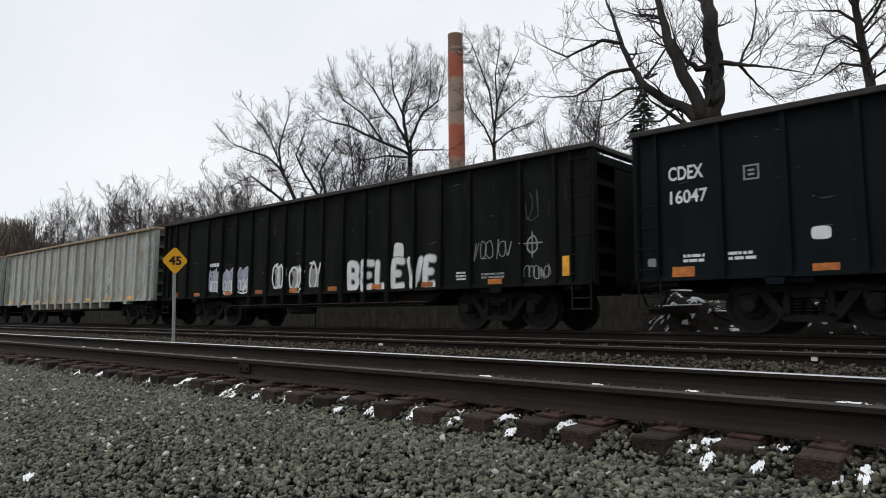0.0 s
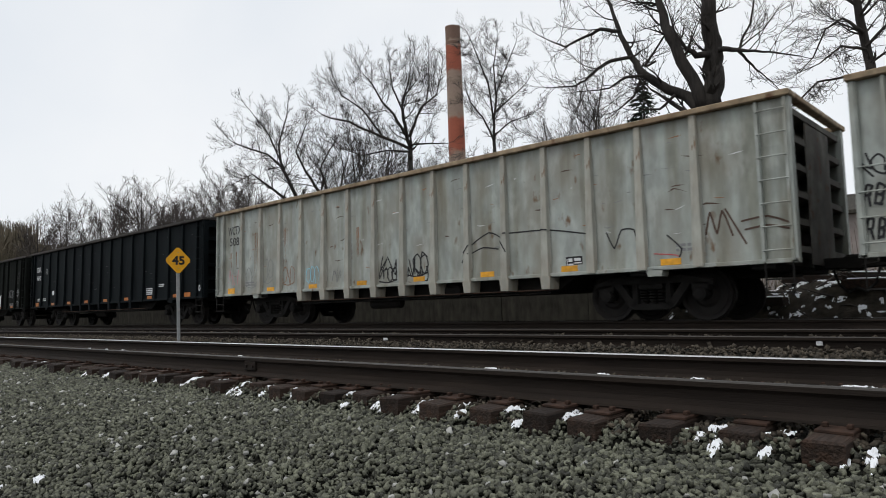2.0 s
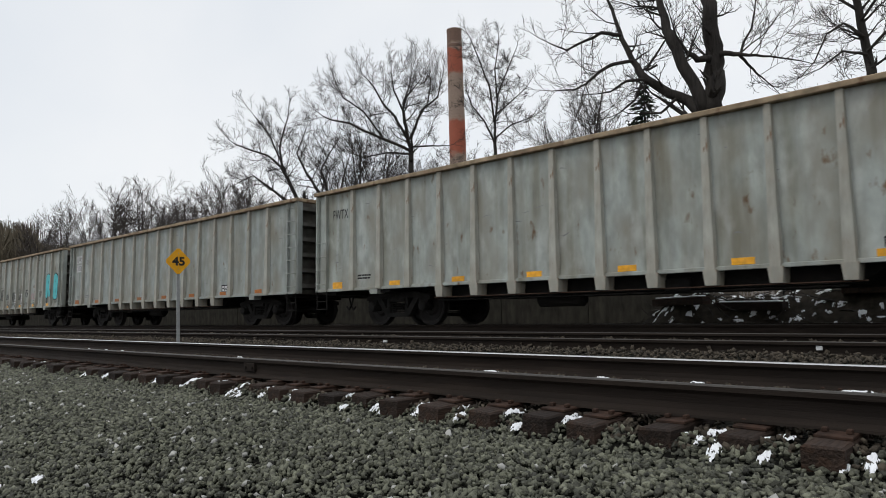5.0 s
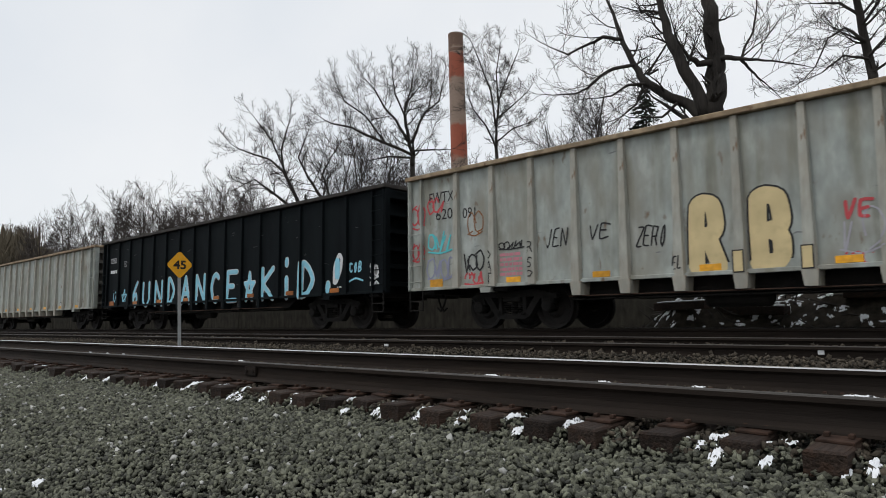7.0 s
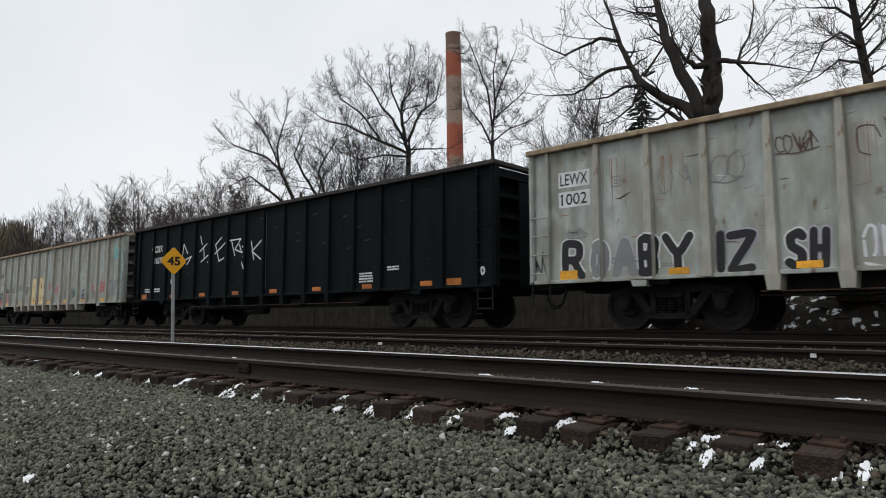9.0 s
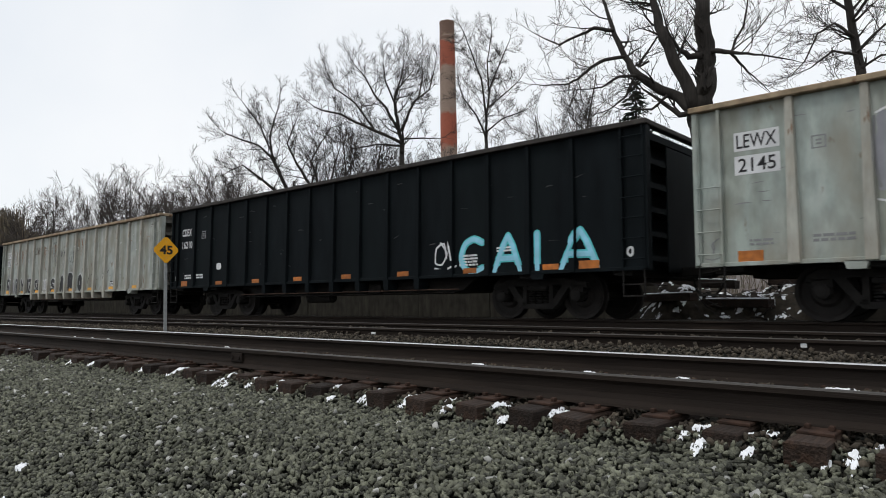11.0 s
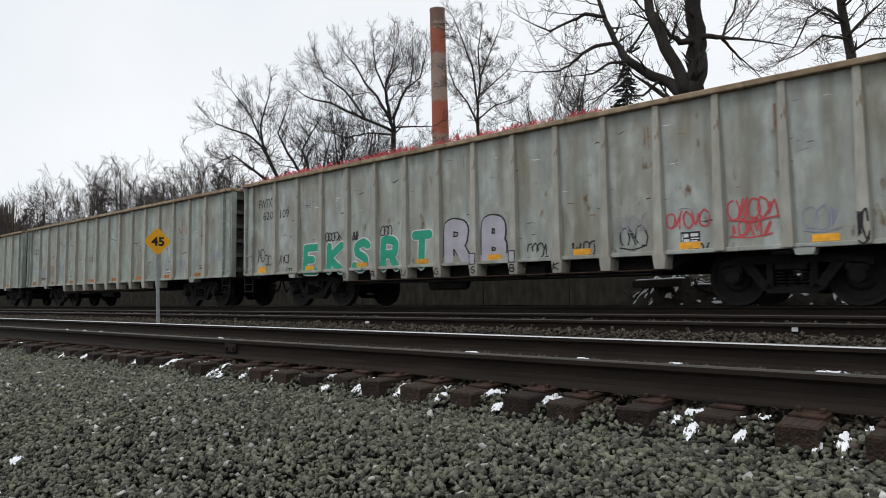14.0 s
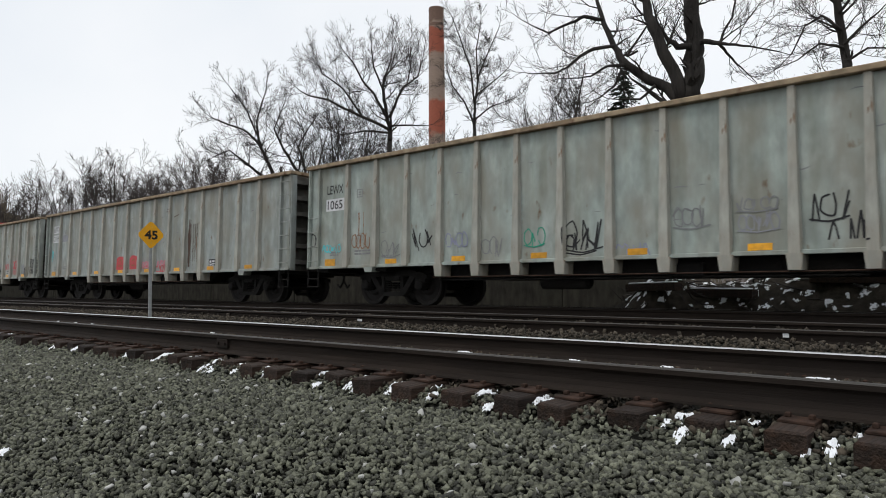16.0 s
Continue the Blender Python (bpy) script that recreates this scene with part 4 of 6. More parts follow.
    words(c, (("RB", 7.70, 1.35, 0.50, 0.56, "m_black", 0.026), ("BB", 8.71, 1.36, 0.42, 0.28, "m_black", 0.020), ("COB", 8.75, 1.05, 0.48, 0.24, "m_black", 0.020), ("RB", 9.68, 1.27, 0.42, 0.45, "m_black", 0.024),
              ("VZTNB", 9.66, 0.93, 0.62, 0.22, "m_black", 0.014), ("TSS", 10.74, 1.62, 0.48, 0.24, "m_black", 0.018), ("SAVAGE", 10.66, 1.30, 0.70, 0.26, "m_black", 0.018), ("PB", 11.74, 1.42, 0.45, 0.34, "m_black", 0.022),
              ("TXNB", 13.77, 1.40, 0.60, 0.26, "m_black", 0.017), ("ICU", 15.88, 1.02, 0.50, 0.18, "m_black", 0.016), ("RB", 14.72, 1.06, 0.26, 0.22, "m_black", 0.018), ("COB", 15.02, 1.08, 0.34, 0.2, "m_black", 0.016),
              ("RB", 6.38, 1.42, 0.2, 0.24, "m_black", 0.014), ("TSS", 2.66, 1.86, 0.42, 0.22, "m_black", 0.016), ("KB", 2.66, 2.2, 0.34, 0.24, "m_black", 0.018), ("RB", 2.70, 1.48, 0.3, 0.26, "m_black", 0.018), ("RB", 4.2, 1.0, 0.18, 0.2, "m_black", 0.012),
              ("IZ", 7.43, 0.96, 0.14, 0.16, "m_black", 0.012), ("IZ", 9.43, 0.96, 0.14, 0.16, "m_black", 0.012), ("IZ", 10.43, 0.98, 0.14, 0.18, "m_black", 0.012), ("IZ", 11.43, 1.0, 0.14, 0.18, "m_black", 0.012), ("HN", 15.1, 0.90, 0.24, 0.13, "m_black", 0.012),
              ("IZ", 15.5, 0.90, 0.16, 0.13, "m_black", 0.012), ("RB", 14.2, 0.92, 0.18, 0.2, "m_black", 0.014), ("RB", 0.1, 1.6, 0.3, 0.3, "m_black", 0.018), ("RB", 0.1, 1.1, 0.28, 0.3, "m_black", 0.018)))
    tags(c, ((3.62, 1.90, 0.66, 0.36, "m_black"), (0.62, 1.9, 0.36, 0.3, "m_black"), (0.66, 1.5, 0.34, 0.3, "m_black"), (0.66, 1.1, 0.34, 0.3, "m_black"), (1.7, 1.9, 0.45, 0.3, "m_black"), (1.72, 1.5, 0.4, 0.26, "m_black"), (12.7, 0.92, 0.85, 0.18, "m_black"),
             (11.7, 0.95, 0.5, 0.22, "m_black"), (12.15, 1.15, 0.2, 0.24, "m_black"), (8.7, 0.9, 0.3, 0.12, "m_black"), (0.05, 2.0, 0.35, 0.35, "m_black"), (16.0, 0.92, 0.5, 0.1, "m_pink")), 0.017)
    tags(c, ((5.2, 1.05, 0.25, 0.5, "m_pink"), (5.62, 1.1, 0.6, 0.5, "m_pink"), (6.8, 1.1, 0.55, 0.5, "m_white"), (13.7, 1.0, 0.7, 0.35, "m_white"), (12.7, 1.3, 0.6, 0.3, "m_pink"), (10.7, 0.95, 0.6, 0.3, "m_smudge")), 0.010)
    c.lines([[(3.58, 1.84), (4.32, 1.86)]], "m_black", 0.014)
    for u, z in ((7.42, 0.95), (10.42, 1.08), (11.42, 1.06)):
        part("stencil", Build().box(0.0, 0.14, -0.004, 0, 0, 0.04).box(0, 0.14, -0.004, 0, 0.1, 0.14).box(0, 0.14, -0.004, 0, 0.2, 0.3).box(0, 0.14, -0.004, 0, 0.36, 0.4).box(0, 0.14, -0.004, 0, 0.46, 0.54).mesh("stencil", M["m_white"]), c.root, at=pose(u, SKIN - 0.105, z))
    c.stub_letters("DRUGSBK", (4.5, 5.5, 6.5, 7.5, 8.5, 9.5, 10.5))
    c.plate(12.92, 1.14)
    rough(c)

    def lewx(k, shift, number, label, plates=True, **kw):
        c = grey_car(k, shift, label, **kw)
        if plates:
            for z in (2.68, 2.30):
                part("number_panel", Build().box(0, 0.68, -0.002, 0, 0, 0.30).mesh("number_panel", M["m_white"]), c.root, "white number panel", pose(0.66, SKIN, z))
        c.text("LEWX", 0.70, 2.72, 0.60, 0.22, "m_black", 0.008)
        c.text(number, 0.72, 2.34, 0.56, 0.22, "m_black", 0.008)
        c.square(1.78 if plates else 1.8, 2.56, 0.20, "m_grey")
        c.bars(0.85, 1.18, 0.35, 0.12, "m_grey", 2)
        c.bars(1.75, 1.18, 0.55, 0.14, "m_grey", 2)
        c.bars(2.7, 1.08, 0.35, 0.08, "m_grey", 2)
        c.plate(12.9, 1.04)
        return c

    lewx(3, -0.03, "2038", GREY + " with clean white number panels", paint="grey_b", reflector="orange")
    c = grey_car(4, 0.0, GREY + " with pinkish stains by the end", paint="grey_c")
    block_marks(c, "m_black")
    c.text("FWTX", 0.68, 2.72, 0.60, 0.24, "m_black")

    c = black_car(5, 0.08, BLACK + " with tall pale blue letters along the side", reflector="orange")
    c.text("CDEX", 0.64, 2.60, 0.55, 0.2, "m_white")
    c.bars(0.64, 2.2, 0.6, 0.2, "m_white", 1)
    c.square(1.9, 2.4, 0.22, "m_dim")
    words(c, (("IZ", 0.9, 0.95, 0.4, 0.5, "m_sky", 0.03), ("*", 1.75, 0.95, 0.5, 0.6, "m_sky", 0.03)))
    for ch, u, w, h, t in (("6", 2.72, 0.56, 0.98, 0.055), ("U", 3.62, 0.60, 0.92, 0.055), ("N", 4.62, 0.62, 0.92, 0.055), ("D", 5.64, 0.62, 0.98, 0.060), ("A", 6.64, 0.64, 0.98, 0.065), ("N", 7.64, 0.66, 0.98, 0.065), ("C", 8.64, 0.62, 0.98, 0.065),
                           ("E", 9.62, 0.64, 1.0, 0.065), ("*", 10.62, 0.62, 0.9, 0.045), ("K", 11.58, 0.66, 0.98, 0.065), ("i", 12.70, 0.30, 1.18, 0.075), ("D", 13.5, 0.74, 1.02, 0.070)):
        c.spray(ch, u, 0.82, w, h, "m_sky", t, "m_white", 0.022, 0.05, soft=ch in "6UDC")
    c.spray("O", 14.60, 0.90, 0.24, 0.36, "m_sky", 0.05, "m_white", 0.02)
    c.lines([[(14.98, 1.22), (15.0, 1.6), (15.18, 1.9), (15.28, 1.8), (15.24, 1.5), (15.06, 1.2), (14.98, 1.22)]], "m_white", 0.055, True)
    c.blot(15.02, 1.28, 0.20, 0.54, "m_sky", 3, 0.014, 0.1)
    c.spray("COB", 15.60, 1.42, 0.52, 0.26, "m_sky", 0.022)
    c.lines([[(15.6, 1.2), (15.85, 1.27), (16.12, 1.2)]], "m_sky", 0.022, True)
    c.lines([[(14.72, 0.885), (15.34, 0.89)]], "m_white", 0.010)
    for z, h in ((1.24, 0.34), (0.90, 0.26)):
        c.blot(16.41, z, 0.28, h, "m_dim", int(z * 9), 0.003, 0.3)
        c.mark(16.40, z, 0.29, h, "m_white", 0.022)
    c.spray("IZ", 15.08, 0.94, 0.22, 0.14, "m_white", 0.016)
    c.stub_letters("IEII", (9.5, 10.5, 11.5, 8.5))

    c = grey_car(6, 0.06, GREY + " with cream block letters and many tags", paint="grey_c")
    c.text("FWTX", 0.66, 2.80, 0.74, 0.25, "m_black")
    c.text("620", 0.86, 2.42, 0.50, 0.24, "m_black")
    c.text("091", 1.66, 2.38, 0.36, 0.22, "m_black")
    c.bubbles("RB", ((6.67, 0.64), (7.65, 0.66)), 0.88, 1.28, "m_cream", "m_black", 0.135, 0.032)
    for u in (7.39, 8.39):
        part("lettering", Build().box(0, 0.18, -0.008, 0, 0, 0.36).mesh("lettering", M["m_black"]), c.root, at=pose(u, SKIN - 0.105, 0.88))
        part("lettering", Build().box(0.02, 0.16, -0.011, -0.008, 0.02, 0.34).mesh("lettering", M["m_cream"]), c.root, at=pose(u, SKIN - 0.105, 0.88))
    words(c, (("JEN", 3.80, 1.58, 0.52, 0.34, "m_black", 0.014), ("VE", 4.78, 1.64, 0.46, 0.28, "m_black", 0.014), ("ZERO", 5.72, 1.42, 0.58, 0.36, "m_black", 0.014), ("VE", 8.95, 1.56, 0.42, 0.28, "m_red", 0.024), ("JEL", 6.30, 1.0, 0.28, 0.22, "m_black", 0.011),
              ("VE", 13.92, 1.36, 0.50, 0.30, "m_red", 0.022), ("ZERO", 14.72, 1.32, 0.68, 0.40, "m_red", 0.024), ("RB", 12.85, 1.05, 0.42, 0.40, "m_black", 0.022)))
    for ch, z in (("B", 2.5), ("O", 2.1), ("N", 1.7), ("Z", 1.3)):
        c.spray(ch, 16.62, z, 0.26, 0.28, "m_sky", 0.014)
    for ch, u, z in (("R", 3.40, 1.5), ("S", 3.40, 1.2), ("P", 3.40, 0.92), ("D", 2.36, 1.42), ("A", 2.36, 1.18), ("T", 2.36, 0.94)):
        c.spray(ch, u, z, 0.14, 0.22, "m_black", 0.012)
    tags(c, ((0.08, 2.3, 0.4, 0.55, "m_red"), (0.62, 2.55, 0.5, 0.4, "m_red"), (0.1, 1.55, 0.36, 0.4, "m_red"), (0.62, 1.7, 0.75, 0.45, "m_teal"), (0.60, 1.1, 0.8, 0.5, "m_violet"), (1.62, 1.2, 0.6, 0.45, "m_black"), (1.7, 0.95, 0.5, 0.25, "m_red")), 0.024)
    tags(c, ((2.65, 1.62, 0.62, 0.15, "m_black"), (8.9, 1.1, 0.55, 0.65, "m_lilac"), (8.9, 0.9, 0.4, 0.2, "m_red"), (9.7, 1.3, 0.6, 0.4, "m_red"), (10.7, 1.2, 0.6, 0.5, "m_grey"), (11.7, 1.1, 0.6, 0.5, "m_black"), (12.05, 1.2, 0.4, 0.3, "m_teal"), (12.7, 0.95, 0.6, 0.5, "m_lilac"),
             (13.9, 1.08, 0.7, 0.3, "m_grey"), (15.65, 1.2, 0.75, 0.6, "m_violet"), (15.95, 2.6, 0.44, 0.55, "m_teal"), (1.8, 2.0, 0.4, 0.5, "m_rust")), 0.016)
    c.bars(2.66, 0.98, 0.56, 0.6, "m_pink", 6)
    c.plate(12.92, 0.92, 0.3, 0.14)
    c.runs_down(9.6, 2.2, 0.5, 1.0, "m_rust")
    c.runs_down(14.3, 1.8, 0.1, 1.5, "m_rust")

    c = cdex(7, 0.17, "16378", BLACK + " with thin white scrawled letters", on=0.90)
    c.lines([[(3.68, 2.72), (3.56, 2.13), (4.22, 2.28), (3.92, 2.02)], [(3.68, 2.72), (3.95, 2.40)], [(4.78, 2.9), (4.9, 2.62)], [(4.76, 2.4), (5.2, 2.62)], [(5.0, 2.52), (5.06, 2.16)], [(4.85, 2.06), (5.3, 2.25)], [(5.28, 2.02), (5.4, 2.06)],
             [(6.1, 2.75), (5.75, 2.55), (5.98, 2.02), (6.27, 2.1)], [(5.72, 2.26), (6.32, 2.56)], [(6.60, 2.62), (7.22, 2.62), (6.9, 2.32), (7.32, 2.2)], [(6.70, 2.60), (6.90, 2.14)], [(7.14, 2.45), (7.3, 2.2)], [(7.34, 2.08), (7.55, 1.70)],
             [(3.19, 2.2), (3.21, 2.2)], [(7.44, 2.36), (7.5, 2.36)], [(7.8, 2.5), (7.95, 1.95)], [(8.35, 2.5), (7.85, 2.2), (8.4, 1.9)]], "m_white", 0.022)
    c.blot(8.5, 1.0, 0.10, 2.0, "m_scuff", 5, ragged=0.8)

    c = lewx(8, 0.23, "1002", GREY + " with dark bubble letters and rust streaks", plates=True, paint="grey_c")
    for ch, u, w, h, p, o, t in (("R", 0.72, 0.50, 0.74, "m_black", "m_white", 0.075), ("O", 1.30, 0.46, 0.70, "m_grey", "m_white", 0.09), ("A", 1.76, 0.50, 0.72, "m_grey", "m_lilac", 0.09), ("B", 2.28, 0.42, 0.72, "m_black", "m_white", 0.08), ("Y", 2.72, 0.54, 0.72, "m_black", "m_white", 0.07),
                                 ("I", 3.62, 0.14, 0.68, "m_black", "m_grey", 0.065), ("Z", 3.80, 0.46, 0.66, "m_black", "m_lilac", 0.065), ("S", 4.65, 0.34, 0.62, "m_black", "m_white", 0.065), ("H", 5.0, 0.28, 0.62, "m_black", "m_lilac", 0.055),
                                 ("S", 6.69, 0.48, 0.62, "m_black", "m_white", 0.085), ("A", 7.74, 0.56, 0.72, "m_black", "m_white", 0.13), ("R", 8.68, 0.60, 0.78, "m_black", "m_white", 0.13), ("O", 9.68, 0.58, 0.70, "m_black", "m_white", 0.11)):
        c.spray(ch, u, 0.92, w, h, p, t, o, 0.03, 0.04)
    c.mark(5.72, 0.94, 0.52, 0.62, "m_white", 0.022, 4)
    c.mark(5.72, 0.96, 0.50, 0.56, "m_lilac", 0.016, 3)
    tags(c, ((6.72, 2.65, 0.52, 0.5, "m_black"), (6.75, 2.2, 0.55, 0.45, "m_grey"), (7.70, 2.45, 0.64, 0.3, "m_black"), (7.75, 1.95, 0.5, 0.4, "m_grey"), (8.75, 2.1, 0.6, 0.55, "m_black"), (8.85, 1.7, 0.5, 0.4, "m_grey"), (7.44, 2.0, 0.12, 0.6, "m_black"), (2.65, 2.3, 0.6, 0.6, "m_grey"),
             (4.6, 2.7, 0.6, 0.3, "m_stain"), (3.6, 2.4, 0.5, 0.5, "m_grey"), (5.7, 2.5, 0.5, 0.5, "m_stain"), (0.85, 1.7, 0.4, 0.2, "m_grey"), (10.7, 1.0, 0.6, 0.6, "m_black"), (12.2, 1.2, 0.5, 0.6, "m_black"), (0.1, 1.0, 0.3, 0.5, "m_black")), 0.010)
    for u, z, w, h in ((1.6, 2.2, 0.5, 0.9), (2.7, 2.2, 0.5, 0.8), (5.65, 2.0, 0.3, 1.0), (6.7, 2.4, 0.5, 0.6), (9.6, 2.2, 0.5, 0.9)):
        c.runs_down(u, z, w, h, "m_rust")
    rough(c)

    c = cdex(9, 0.24, "16210", BLACK + " with blue outlined letters by one end")
    c.mark(12.0, 1.05, 0.6, 0.6, "m_white", 0.02)
    c.bubbles("CAIA", ((12.7, 0.80), (13.6, 0.75), (14.55, 0.3), (15.2, 0.85)), 0.90, 0.80, "m_sky", "m_teal", 0.05, 0.03)

    c = lewx(10, 0.25, "2145", GREY + " with a dull overpainted cloud shape", paint="grey_a", reflector="orange")
    for u, z, w, h in ((2.62, 1.75, 0.80, 1.2), (3.62, 1.6, 0.80, 1.35)):
        c.blot(u, z, w, h, "m_smudge", int(u), ragged=0.35)
    c.lines([[(2.62, 2.95), (2.85, 3.04), (3.15, 2.98), (3.4, 2.86)], [(3.42, 2.9), (3.62, 2.8), (3.42, 2.5)], [(3.65, 2.92), (3.95, 3.02), (4.3, 2.9)], [(2.6, 1.72), (2.85, 1.66), (3.2, 1.76), (3.5, 1.66)], [(3.6, 1.62), (3.9, 1.52), (4.3, 1.6), (4.6, 1.66)]], "m_white", 0.016, True)
    c.lines([[(2.60, 2.9), (2.58, 2.3), (2.64, 1.9)], [(4.42, 2.0), (4.62, 1.9), (4.66, 1.7)]], "m_grey", 0.02, True)
    tags(c, ((4.67, 1.0, 0.6, 0.3, "m_grey"), (5.66, 1.0, 0.66, 0.34, "m_grey"), (6.73, 1.25, 0.45, 0.3, "m_smudge"), (2.7, 1.05, 0.2, 0.25, "m_grey"), (0.1, 1.0, 0.35, 0.35, "m_grey"), (13.8, 1.05, 0.4, 0.25, "m_grey"), (14.7, 1.3, 0.5, 0.35, "m_smudge"), (14.25, 1.1, 0.2, 0.2, "m_white")), 0.012)
    for u, h in ((9.66, 0.55), (10.66, 0.6), (11.66, 0.45)):
        c.blot(u, 0.98, 0.66, h, "m_smudge", int(u), ragged=0.9)
        c.mark(u, 1.0, 0.64, h, "m_grey", 0.03, 4)

    c = grey_car(11, 0.125, GREY + " with scraped rust marks and faded scrawls", paint="grey_a", reflector="orange")
    c.text("WCTX", 0.64, 2.74, 0.68, 0.25, "m_grey")
    c.text("522", 0.72, 2.30, 0.50, 0.22, "m_black")
    tags(c, ((1.66, 1.6, 0.5, 0.55, "m_rust"), (2.68, 1.7, 0.62, 0.3, "m_cream"), (2.68, 1.35, 0.62, 0.4, "m_rust"), (3.72, 1.2, 0.6, 0.5, "m_violet"), (1.68, 1.3, 0.55, 0.3, "m_blue"), (0.62, 1.5, 0.66, 0.45, "m_sky"), (2.7, 1.3, 0.6, 0.3, "m_grey"),
             (12.7, 1.2, 0.6, 0.3, "m_lilac"), (13.72, 1.2, 0.6, 0.32, "m_violet"), (14.72, 1.2, 0.55, 0.32, "m_smudge"), (15.68, 1.42, 0.68, 0.3, "m_violet"), (11.7, 1.1, 0.6, 0.3, "m_smudge"), (0.1, 1.4, 0.36, 0.4, "m_grey")), 0.010)
    c.lines([[(3.79, 2.68), (4.0, 2.54), (4.3, 2.44)], [(3.85, 2.38), (4.0, 2.34)], [(4.72, 2.44), (4.9, 2.52), (5.15, 2.44)], [(6.74, 1.84), (6.95, 1.92), (7.2, 1.80)], [(6.75, 1.76), (7.1, 1.78)], [(5.76, 1.88), (5.98, 1.86)], [(4.74, 1.24), (5.0, 1.22)],
             [(3.62, 2.9), (3.66, 1.5)], [(5.8, 2.6), (5.9, 2.55)], [(8.7, 2.5), (9.1, 2.44)], [(10.7, 2.2), (11.0, 2.26)]], "m_stain", 0.010, True)
    c.lines([[(4.72, 1.5), (4.82, 1.62), (4.72, 1.74), (4.86, 1.84)], [(4.80, 3.05), (4.72, 2.8), (4.84, 2.78), (4.86, 3.1)], [(1.55, 2.7), (1.62, 1.6)], [(2.6, 2.1), (2.62, 1.3)]], "m_stain", 0.014, True)
    c.lines([[(13.75, 2.55), (13.95, 2.35), (14.02, 2.8)], [(14.25, 2.3), (14.32, 2.7)], [(15.2, 1.9), (15.22, 2.8)], [(15.12, 2.2), (15.3, 2.2)]], "m_rust", 0.022, True)
    rough(c)
    block_marks(c, "m_black")

    c = grey_car(12, -0.02, GREY + " with green block letters and red scrawls", paint="grey_c")
    c.text("FWTX", 0.68, 2.74, 0.62, 0.24, "m_black")
    c.text("620", 0.88, 2.40, 0.46, 0.22, "m_black")
    c.text("109", 1.68, 2.40, 0.40, 0.22, "m_black")
    c.square(2.82, 2.56, 0.2, "m_grey")
    for ch, u, h in (("E", 2.72, 0.80), ("K", 3.68, 0.80), ("S", 4.66, 0.82), ("R", 5.66, 0.80), ("T", 6.64, 0.86)):
        c.spray(ch, u, 0.81, 0.64, h, "m_green", 0.095, "m_white", 0.03, 0.10, soft=ch in "SR")
    c.bubbles("RB", ((7.66, 0.70), (8.66, 0.68)), 0.86, 0.96, "m_lilac", "m_black", 0.128, 0.034)
    for u in (8.40, 9.40):
        part("lettering", Build().box(0, 0.16, -0.006, 0, 0, 0.24).mesh("lettering", M["m_black"]), c.root, at=pose(u, SKIN - 0.105, 0.86))
        part("lettering", Build().box(0.02, 0.14, -0.009, -0.006, 0.02, 0.22).mesh("lettering", M["m_lilac"]), c.root, at=pose(u, SKIN - 0.105, 0.86))
    words(c, (("RB", 15.81, 1.30, 0.46, 0.40, "m_black", 0.024), ("COB", 15.82, 1.03, 0.42, 0.24, "m_black", 0.020), ("RB", 16.46, 1.30, 0.34, 0.36, "m_black", 0.022), ("AN", 16.52, 0.98, 0.26, 0.26, "m_black", 0.018), ("BB", 4.67, 1.60, 0.22, 0.2, "m_black", 0.016)))
    tags(c, ((3.62, 1.62, 0.62, 0.24, "m_black"), (5.66, 1.64, 0.36, 0.24, "m_black"), (9.8, 0.92, 0.46, 0.30, "m_black"), (10.78, 0.9, 0.48, 0.30, "m_black"), (11.76, 1.0, 0.48, 0.40, "m_black"), (12.66, 0.86, 0.66, 0.16, "m_black"),
             (1.66, 1.15, 0.5, 0.24, "m_black"), (1.66, 0.88, 0.55, 0.16, "m_black"), (0.98, 1.1, 0.3, 0.34, "m_black"), (15.42, 0.9, 0.14, 0.46, "m_black"), (0.6, 1.2, 0.35, 0.4, "m_black")), 0.016)
    tags(c, ((12.62, 1.26, 0.70, 0.32, "m_red"), (13.64, 1.34, 0.74, 0.36, "m_red"), (13.66, 1.08, 0.6, 0.3, "m_red")), 0.016)
    tags(c, ((14.72, 1.1, 0.48, 0.4, "m_violet"), (11.7, 1.3, 0.6, 0.3, "m_smudge")), 0.010)
    c.stub_letters("DRUGSBK", (4.5, 5.5, 6.5, 7.5, 8.5, 9.5, 10.5))
    c.plate(12.85, 1.02, 0.32, 0.2)
    rough(c)
    for u, z, w, h in ((8.1, 2.9, 0.3, 0.3), (12.2, 2.4, 0.25, 0.7), (14.3, 2.2, 0.2, 0.9)):
        c.runs_down(u, z, w, h, "m_rust", 5)
    r, b = random.Random(77), Build()
    for i in range(900):
        x, y = r.uniform(0.3, 11.5), r.uniform(0.06, 0.5)
        top = TOP + r.uniform(0.0, 0.17) + 0.08 * noise.noise((x * 0.9, y, 1))
        b.tube([(x, y, TOP - 0.06), (x + r.uniform(-0.1, 0.1), y, top), (x + r.uniform(-0.25, 0.25), y + 0.1, TOP - 0.05)], 0.011, 3, cap=False)
    tagged(part("load_netting", b.mesh("load_netting", M["m_red"]), c.root, "torn red netting over the load"), kind="stuff")

    c = lewx(13, -0.125, "2019", GREY + " with two red spots and dark stain", paint="grey_b")
    c.blot(1.62, 2.30, 0.55, 0.26, "m_smudge", 3, ragged=0.1)
    for u in (6.66, 7.68):
        c.blot(u, 0.92, 0.58, 0.62, "m_red", int(u), ragged=0.12)
